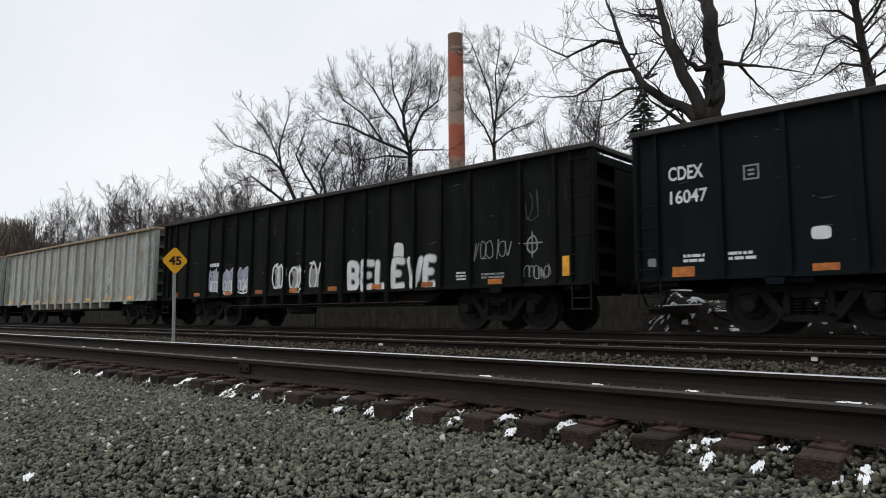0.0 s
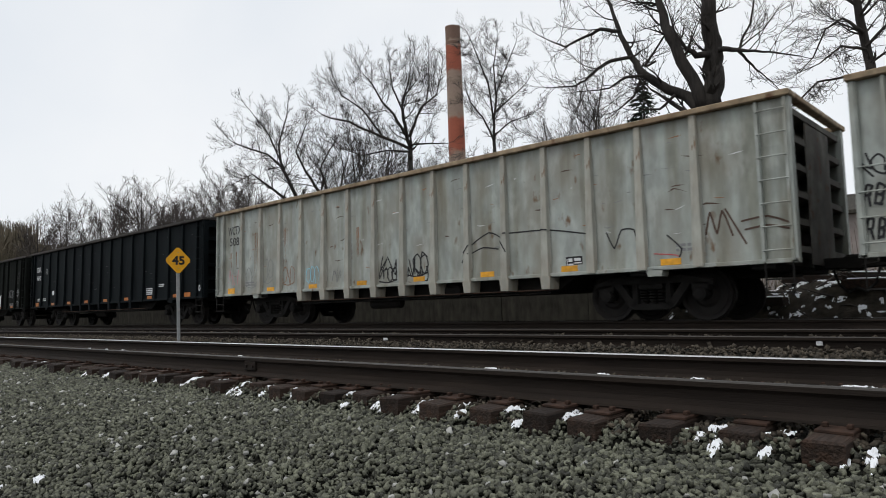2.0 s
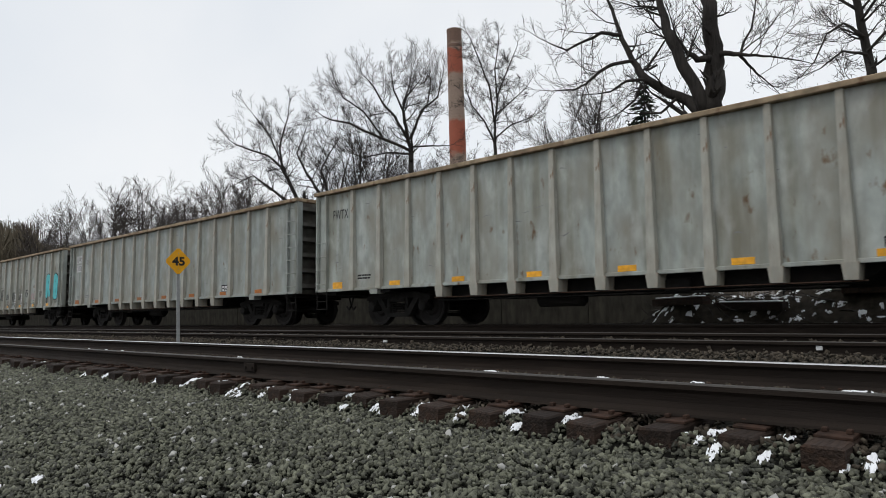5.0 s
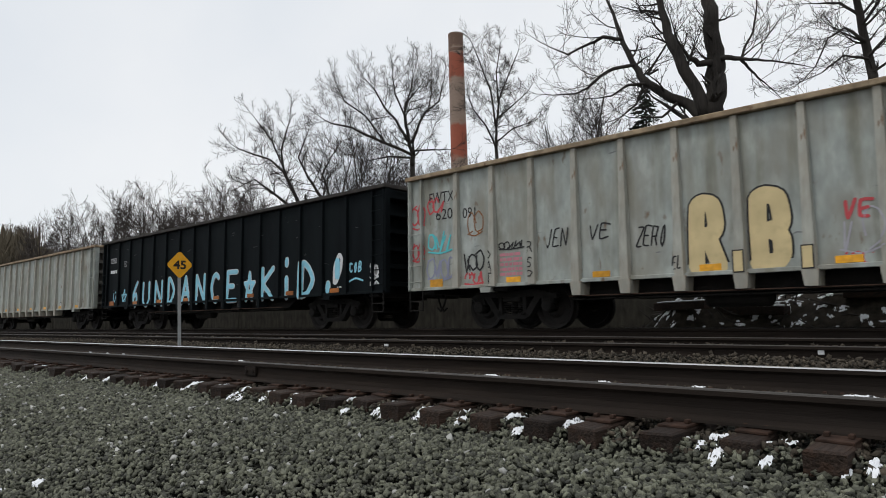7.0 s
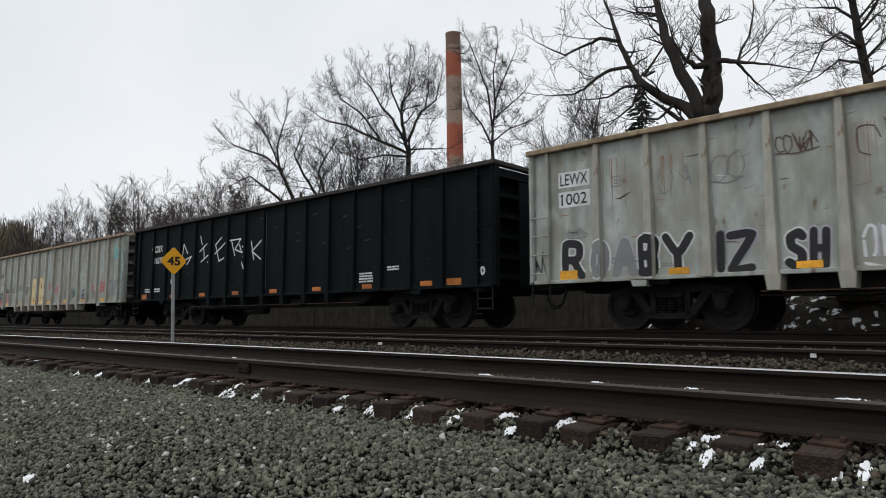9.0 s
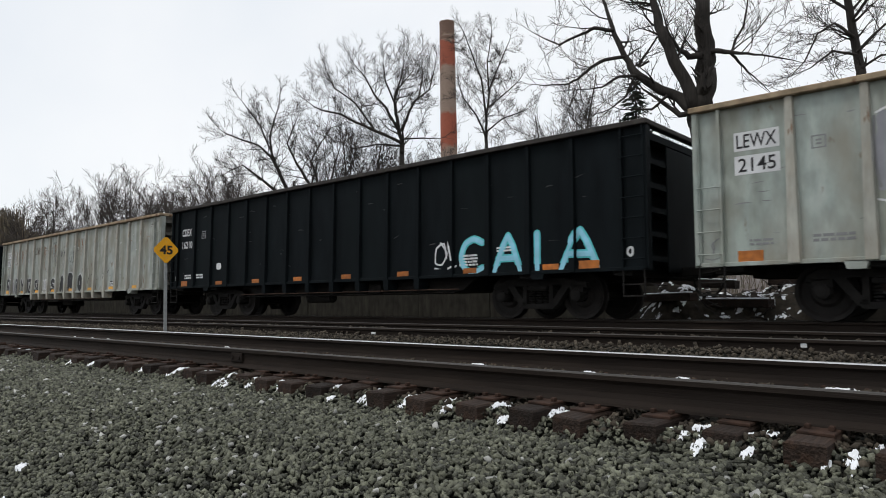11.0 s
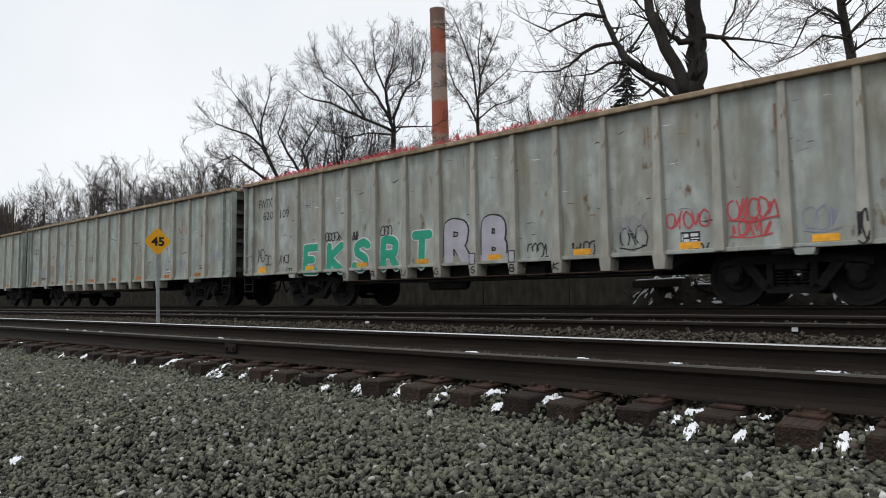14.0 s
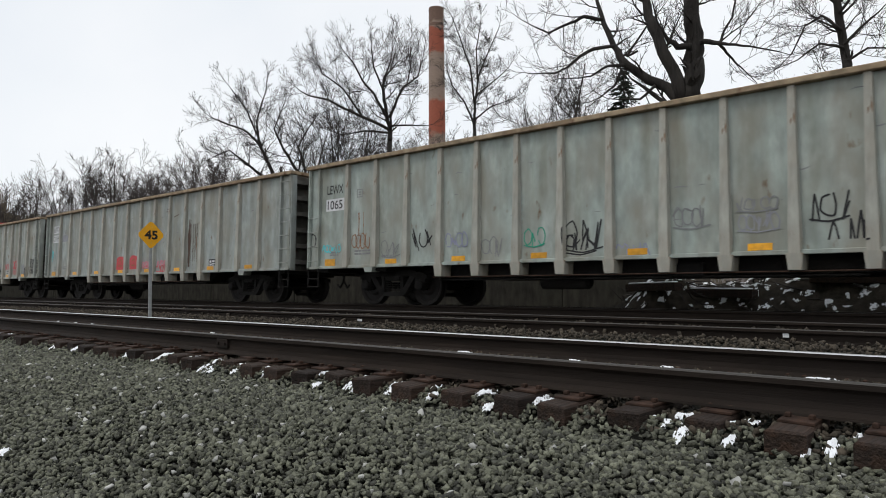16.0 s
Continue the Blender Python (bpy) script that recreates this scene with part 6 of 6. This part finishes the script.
# ---- trees ----
class Tree:
    """Limbs drawn by hand, then finer and finer branches at random."""

    def __init__(self, seed, thin=0.008, reach=2.2, dense=1.0, droop=0.0, levels=3):
        self.r, self.limbs, self.twigs = random.Random(seed), Build(), Build()
        self.narrow = 1.0
        self.thin, self.reach, self.dense, self.lift, self.levels = thin, reach, dense, 0.55 - droop, levels

    def bough(self, p, d, length, radius, level):
        r = self.r
        n = 5 if level == 0 else (4 if level < self.levels - 1 else 3)
        pts, rad = [p.copy()], [radius]
        d = d.normalized()
        for i in range(n):
            wob = 0.25 if level else 0.18
            d = (d + Vector((r.uniform(-wob, wob), r.uniform(-wob, wob), r.uniform(-wob, wob) + 0.20 * self.lift))).normalized()
            p = p + d * (length / n)
            pts.append(p.copy())
            rad.append(max(self.thin * 0.6, radius * (1 - 0.8 * (i + 1) / n)))
        (self.limbs if radius > 0.05 else self.twigs).tube(pts, rad, 5 if radius > 0.05 else 3, cap=False)
        if level < self.levels:
            self.sprout(pts, rad, length, level + 1)

    def sprout(self, pts, rad, length, level, start=0.15):
        r = self.r
        count = max(2, round(self.dense * (7, 6, 5, 4)[min(level, 3)] * (0.7 + 0.6 * r.random())))
        m = len(pts) - 1
        for i in range(count):
            q = start + (1 - start) * (i + r.random()) / count
            k = min(int(q * m), m - 1)
            f = q * m - k
            p = pts[k].lerp(pts[k + 1], f)
            axis = (pts[k + 1] - pts[k]).normalized()
            side = Vector((r.gauss(0, 1), r.gauss(0, 1), r.gauss(0, 1) + 0.3 * self.lift))
            side = (side - axis * side.dot(axis)).normalized()
            d = axis * r.uniform(0.6, 1.1) + side * r.uniform(0.6, 1.0)
            here = rad[k] + (rad[k + 1] - rad[k]) * f
            self.bough(p, d, length * r.uniform(0.34, 0.62) * (1.15 - 0.4 * q), max(self.thin, min(here * 0.6, 0.5 * rad[0])), level)

    def limb(self, points, scale, turn, count=None):
        """points: sideways, up and radius in steps of scale; the limb wanders a little in depth."""
        r = self.r
        off, pts, rad = 0.0, [], []
        for i, (a, z, w) in enumerate(points):
            off += r.uniform(-1, 1) * 0.25 * (i > 0)
            a *= self.narrow
            pts.append(Vector((a * scale * turn[0] - off * turn[1], a * scale * turn[1] + off * turn[0], z * scale)))
            rad.append(max(self.thin, w * scale * 0.88))
        fine, fr = [], []
        for i in range(len(pts) - 1):
            for s in range(3):
                q = s / 3
                wob = Vector((r.uniform(-1, 1), r.uniform(-1, 1), r.uniform(-1, 1))) * rad[i] * 0.35 * (s > 0)
                fine.append(pts[i].lerp(pts[i + 1], q) + wob)
                fr.append(rad[i] + (rad[i + 1] - rad[i]) * q)
        fine.append(pts[-1])
        fr.append(rad[-1])
        self.limbs.tube(fine, fr, 9, cap=True)
        length = sum((b - a).length for a, b in zip(pts, pts[1:]))
        n = count if count is not None else max(3, round(length * 2.2 * self.dense))
        m = len(fine) - 1
        for i in range(n):
            q = 0.25 + 0.75 * (i + r.random()) / n
            k = min(int(q * m), m - 1)
            axis = (fine[k + 1] - fine[k]).normalized()
            side = Vector((r.gauss(0, 1), r.gauss(0, 1), r.gauss(0, 1) + 0.5 * self.lift))
            side = (side - axis * side.dot(axis)).normalized()
            self.bough(fine[k].copy(), axis * r.uniform(0.3, 0.9) + side, self.reach * r.uniform(0.5, 1.1), max(self.thin * 1.4, min(fr[k] * 0.45, 0.05)), 1)
        self.bough(fine[-1].copy(), fine[-1] - fine[-2], self.reach * 0.8, fr[-1], 1)

    def finish(self, at, label, bark, twig, group="bare trees behind the railway"):
        root = thing("tree", label, "tree", group=group, at=pose(*at))
        part("trunk", self.limbs.mesh("trunk", bark, smooth=True), root)
        part("crown", self.twigs.mesh("crown", twig), root, "mass of fine bare twigs")
        return root


def facing(x, y):
    d = math.hypot(x, y)
    return (y / d, -x / d)


def big_tree():
    x, y = -8.65, 22.0
    t, s, f = Tree(21, 0.0085, 1.6, 1.0), 0.00869, facing(x, y)
    t.narrow = 0.87
    base = 6.75 / s
    up = lambda *pts: t.limb([(a - 765, base + 360 - c, w) for a, c, w in pts], s, f)
    t.limb([(25, 0, 62), (20, base * 0.4, 52), (10, base - 60, 50), (0, base, 44)], s, f, 0)
    up((785, 370, 44), (805, 250, 41), (808, 170, 39), (800, 80, 35), (797, 0, 32), (790, -130, 25), (805, -270, 13), (780, -400, 7))
    up((748, 365, 30), (715, 250, 26), (665, 150, 24), (630, 60, 22), (612, -20, 17), (585, -130, 13), (560, -260, 7))
    up((748, 372, 26), (650, 285, 22), (560, 235, 19), (505, 190, 17), (465, 120, 13), (420, 20, 11), (390, -80, 8), (350, -190, 5))
    up((470, 130, 8), (380, 135, 8), (320, 165, 7), (260, 200, 5), (210, 222, 4), (110, 212, 2.5))
    up((425, 20, 9), (340, 2, 8), (280, 12, 6), (180, 52, 4.5), (110, 10, 3))
    up((825, 155, 12), (880, 160, 10), (940, 178, 6), (1020, 185, 4), (1130, 215, 2.5))
    up((900, 165, 7), (930, 195, 5.5), (965, 232, 4), (1000, 265, 2.5))
    up((905, 165, 6), (918, 130, 5), (955, 80, 4), (975, -10, 3))
    up((790, 165, 14), (735, 158, 14), (690, 122, 7), (655, 60, 5), (640, 0, 3))
    up((720, 370, 13), (690, 382, 11), (620, 322, 8), (540, 262, 4))
    up((640, 300, 7), (575, 350, 5), (480, 345, 3))
    up((520, 210, 8), (440, 205, 6), (360, 232, 4), (300, 228, 3))
    up((500, 225, 7), (465, 280, 5), (400, 325, 3))
    up((570, 160, 5), (520, 170, 5), (610, 70, 4))
    t.finish((x, y, -0.3), "large dark spreading bare tree with a forked trunk", M["bark_dark"], M["bark_dark"])


def middle_tree():
    x, y = -24.3, 24.0
    t, s, f = Tree(33, 0.0080, 1.6, 1.5), 0.0115, facing(x, y)
    base = 7.9 / s
    up = lambda *pts: t.limb([(a - 758, base + 540 - c, w) for a, c, w in pts], s, f)
    t.limb([(4, 0, 17), (2, base * 0.5, 14), (0, base, 12)], s, f, 0)
    up((758, 545, 12), (758, 500, 11), (745, 430, 9), (733, 370, 8), (728, 310, 6.5), (740, 265, 5), (790, 205, 3))
    up((752, 500, 8), (700, 478, 7.5), (640, 450, 7), (560, 410, 6), (500, 380, 5), (420, 360, 3.5), (380, 340, 2.5))
    up((740, 440, 7), (690, 340, 6), (640, 280, 5), (600, 200, 3.5), (560, 150, 2))
    up((756, 450, 8), (790, 370, 6), (820, 320, 5), (880, 270, 3.5), (900, 195, 2))
    up((752, 515, 6), (650, 510, 4), (560, 530, 3), (500, 510, 2))
    up((760, 485, 5), (850, 485, 3.5), (920, 490, 2))
    up((735, 340, 5), (690, 230, 4), (680, 150, 2))
    up((730, 300, 5), (760, 210, 3.5), (775, 130, 2))
    up((640, 440, 5), (560, 330, 4), (470, 260, 3), (450, 215, 2))
    up((830, 315, 4), (850, 220, 3), (850, 140, 2))
    t.finish((x, y, -0.2), "bare grey tree with a wide round crown", M["bark_dark"], M["bark"])


def left_tree():
    x, y = -32.8, 23.7
    t, s, f = Tree(41, 0.0088, 1.8, 1.4), 0.0154, facing(x, y)
    t.narrow = 0.88
    base = 6.0 / s
    up = lambda *pts: t.limb([(a - 330, base + 640 - c, w) for a, c, w in pts], s, f)
    t.limb([(30, 0, 15), (20, base * 0.5, 13), (10, base, 11)], s, f, 0)
    up((335, 650, 9), (300, 580, 8), (270, 520, 7), (240, 460, 6), (180, 410, 4), (90, 385, 3), (40, 365, 2))
    up((240, 470, 5), (230, 380, 4), (250, 310, 3), (265, 260, 2))
    up((330, 650, 8), (200, 545, 5), (120, 490, 3), (60, 520, 2))
    up((360, 660, 9), (400, 560, 7), (340, 480, 5), (300, 400, 3.5), (330, 330, 2))
    up((440, 650, 8), (430, 560, 6), (400, 470, 4), (440, 400, 3))
    up((420, 640, 6), (480, 560, 5), (500, 480, 3), (520, 420, 2))
    up((250, 470, 4), (190, 340, 3), (130, 270, 2))
    up((420, 600, 5), (520, 600, 4), (600, 560, 2))
    t.finish((x, y, -0.2), "bare leaning tree with many thin upright limbs", M["bark_dark"], M["bark"])


def slim_tree():
    x, y = -24.5, 31.0
    t, s, f = Tree(52, 0.0085, 1.4, 1.6), 0.0140, facing(x, y)
    base = 9.2 / s
    up = lambda *pts: t.limb([(a - 1000, base + 520 - c, w) for a, c, w in pts], s, f)
    t.limb([(4, 0, 11), (0, base, 8)], s, f, 0)
    up((1000, 525, 7), (1000, 450, 6), (1005, 380, 5.5), (1020, 280, 4), (1060, 180, 3), (1100, 90, 2))
    up((1000, 400, 5), (985, 250, 4), (945, 130, 3), (915, 50, 2))
    up((1000, 490, 5), (960, 400, 4), (910, 330, 3), (890, 260, 2))
    up((1010, 370, 4), (1060, 330, 3), (1130, 270, 2))
    up((1015, 300, 4), (1010, 180, 3), (1030, 60, 2))
    up((1000, 470, 4), (1070, 420, 3), (1140, 400, 2))
    t.finish((x, y, 0), "slim bare tree with upright branches", M["bark_dark"], M["bark"])


def right_tree():
    x, y = -4.62, 25.0
    t, s, f = Tree(63, 0.0085, 1.4, 1.3), 0.0096, facing(x, y)
    t.narrow = 0.85
    base = 7.4 / s
    up = lambda *pts: t.limb([(a - 1358, base + 240 - c, w) for a, c, w in pts], s, f)
    t.limb([(10, 0, 24), (4, base * 0.5, 20), (0, base, 18)], s, f, 0)
    up((1358, 245, 18), (1350, 130, 16), (1335, 0, 14), (1320, -150, 10), (1330, -300, 6))
    up((1345, 90, 7), (1280, 30, 5), (1220, 60, 3.5), (1170, 150, 2.5))
    up((1350, 150, 6), (1270, 130, 4), (1190, 170, 2.5))
    up((1370, 225, 6), (1250, 235, 4.5), (1180, 240, 3.5), (1105, 290, 2.5))
    up((1340, 30, 6), (1400, -40, 5), (1450, -130, 3))
    up((1352, 140, 6), (1410, 90, 5), (1470, 50, 3))
    up((1335, 0, 6), (1270, -60, 5), (1200, -80, 3))
    up((1355, 200, 5), (1430, 170, 4), (1500, 180, 2.5))
    t.finish((x, y, -0.3), "bare tree with a straight dark trunk", M["bark_dark"], M["bark"])


def plain_tree(seed, x, y, height, spread, bark, twig, label, thin=0.012, dense=0.9, low=0.35, stems=1):
    t = Tree(seed, thin, spread * 0.62, dense)
    r = random.Random(seed)
    for k in range(stems):
        lean = r.uniform(-0.12, 0.12) + (k - (stems - 1) / 2) * 0.25
        top = Vector((lean * height, r.uniform(-0.1, 0.1) * height, height * r.uniform(0.85, 1.0)))
        fork = top * low
        t.limbs.tube([Vector((0, 0, 0)), fork * 0.5, fork], [0.013 * height, 0.011 * height, 0.010 * height], 7)
        for i in range(6):
            a = r.uniform(0, 6.28)
            q = i / 6
            start = fork.lerp(top, q * 0.75)
            end = start + Vector((math.cos(a), math.sin(a), 0)) * spread * (1 - 0.5 * q) * r.uniform(0.6, 1) + Vector((0, 0, (top.z - start.z) * r.uniform(0.55, 0.95)))
            mid = start.lerp(end, 0.5) + Vector((math.cos(a), math.sin(a), -0.2)) * spread * 0.12
            pts = [start, mid, end]
            w = 0.007 * height * (1 - 0.55 * q)
            t.limbs.tube(pts, [w, w * 0.6, w * 0.25], 5, cap=False)
            t.sprout(pts, [w, w * 0.6, w * 0.25], (end - start).length, 1)
        pts = [fork, fork.lerp(top, 0.5) + Vector((r.uniform(-0.3, 0.3), r.uniform(-0.3, 0.3), 0)), top]
        w = 0.009 * height
        t.limbs.tube(pts, [w, w * 0.6, w * 0.2], 6, cap=False)
        t.sprout(pts, [w, w * 0.6, w * 0.2], (top - fork).length * 0.8, 1)
    return t.finish((x, y, ground_z(y) - 0.1), label, bark, twig)


def fir_tree():
    root = thing("fir_tree", "dark green narrow fir behind bare branches", "tree", at=pose(-18.4, 37.4, 0))
    part("trunk", Build().tube([(0, 0, 0), (0, 0, 12.8)], [0.22, 0.03], 7).mesh("trunk", M["bark_dark"]), root)
    r, b = random.Random(5), Build()
    z = 5.0
    while z < 13.1:
        reach = 0.16 + (13.1 - z) * 0.30
        for i in range(9):
            a = r.uniform(0, 6.28)
            l = reach * r.uniform(0.6, 1.1)
            for k in range(7):
                q = (k + 1) / 7
                c = Vector((math.cos(a) * l * q, math.sin(a) * l * q, z + 0.25 * q * l - 0.35 * q * q * l))
                for _ in range(3):
                    d = Vector((math.cos(a) + r.uniform(-0.9, 0.9), math.sin(a) + r.uniform(-0.9, 0.9), r.uniform(-0.9, 0.25))) * 0.16
                    w = d.cross(Vector((r.uniform(-1, 1), r.uniform(-1, 1), 1))).normalized() * 0.05
                    b.add([tuple(c), tuple(c + d * 0.5 + w), tuple(c + d), tuple(c + d * 0.5 - w + Vector((0, 0, 0.03)))], [(0, 1, 2), (0, 2, 3)])
        z += 0.30
    part("crown", b.mesh("crown", M["needle"]), root, "short dark needles on drooping branches")


def build_trees():
    big_tree()
    middle_tree()
    left_tree()
    slim_tree()
    right_tree()
    fir_tree()
    grey = "bare winter tree with fine twigs in the distance"
    # seed, x, y, height, spread, stems
    for seed, x, y, h, w, st in ((71, -20.5, 33.0, 13.0, 2.6, 2), (72, -23.0, 38.0, 9.5, 2.6, 2), (73, -26.5, 36.0, 10.5, 2.8, 2), (74, -30.5, 33.0, 9.0, 2.6, 2),
                                 (75, -40.0, 28.0, 9.0, 2.8, 2), (76, -27.5, 27.0, 8.2, 2.2, 2), (77, -15.5, 34.0, 9.0, 2.4, 2), (78, -31.5, 27.5, 11.2, 3.0, 2), (79, -29.0, 29.5, 10.0, 2.8, 2)):
        plain_tree(seed, x, y, h, w, M["bark"], M["bark"], grey, 0.012, 1.12, 0.3, st)
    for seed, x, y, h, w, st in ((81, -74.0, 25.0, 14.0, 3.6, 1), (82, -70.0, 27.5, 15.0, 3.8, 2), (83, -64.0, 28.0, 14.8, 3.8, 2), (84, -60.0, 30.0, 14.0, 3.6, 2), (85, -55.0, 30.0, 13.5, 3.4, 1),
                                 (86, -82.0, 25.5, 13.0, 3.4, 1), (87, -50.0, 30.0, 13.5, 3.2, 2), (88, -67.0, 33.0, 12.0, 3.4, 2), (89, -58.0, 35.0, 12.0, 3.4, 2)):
        plain_tree(seed, x, y, h * 0.81, w, M["bark"], M["twig_far"], "distant bare tree along the railway, twigs greyed for haze", 0.016, 1.25, 0.3, st)


build_trees()


def build_far_woods():
    """A brown thicket far down the line: countless thin stems."""
    r, b = random.Random(9), Build()
    for i in range(3400):
        x = r.uniform(-175, -84)
        y = -x * r.uniform(0.21, 0.36)
        h = -x * 0.118 * r.uniform(0.7, 1.05) * (1 if y < -0.3 * x else 0.8)
        p = Vector((x, y, 0.3))
        pts = [p]
        for k in range(4):
            p = p + Vector((r.uniform(-0.5, 0.5), r.uniform(-0.5, 0.5), h / 4))
            pts.append(p)
        b.tube(pts, [0.12, 0.10, 0.09, 0.06, 0.03], 3, cap=False)
        for k in range(4):
            q = pts[r.randint(1, 3)]
            b.tube([q, q + Vector((r.uniform(-1.6, 1.6), r.uniform(-1.6, 1.6), r.uniform(0.4, 2.0)))], [0.05, 0.02], 3, cap=False)
    thing("far_woods", "brown leafless thicket far down the line", "woods", kind="stuff", data=b.mesh("far_woods", M["thicket"]))
    b = Build()
    for i in range(3800):
        x = r.uniform(-85, 6)
        y = r.uniform(17.3, 26)
        h = r.uniform(0.7, 2.6)
        p = Vector((x, y, ground_z(y) - 0.05))
        d = Vector((r.uniform(-0.3, 0.3), r.uniform(-0.3, 0.3), 1))
        b.tube([p, p + d * h * 0.5, p + d * h + Vector((r.uniform(-0.3, 0.3), r.uniform(-0.3, 0.3), 0))], [0.014, 0.010, 0.005], 3, cap=False)
    thing("brush", "dry brown brush on the bank behind the train", "brush", kind="stuff", data=b.mesh("brush", M["thicket"]))


# brown lightened to paint haze over the far woods; the brush shares it
M["thicket"] = material("hazed_brown_thicket", (0.12, 0.098, 0.070), 0.95, scale=0.4, spread=0.35, second=(0.07, 0.075, 0.05), patch_scale=0.05, bump=0.0, per_island=0.3)
build_far_woods()


def motions():
    for car, k, shift in CAR_MOVERS:
        x = START + PITCH * k + shift
        walk(car, [(t, pose(x - SPEED * t, SIDE, 0.042, CANT)) for t in (0.0, 4.0, 8.0, 12.0, 16.0)])

    turn = math.degrees(SPEED / WHEEL)
    for wheelset, q in WHEEL_MOVERS:
        walk(wheelset, [(i / FPS, pose(q, 0, WHEEL, 0, -turn * i / FPS, 0)) for i in range(16 * FPS + 1)])


motions()
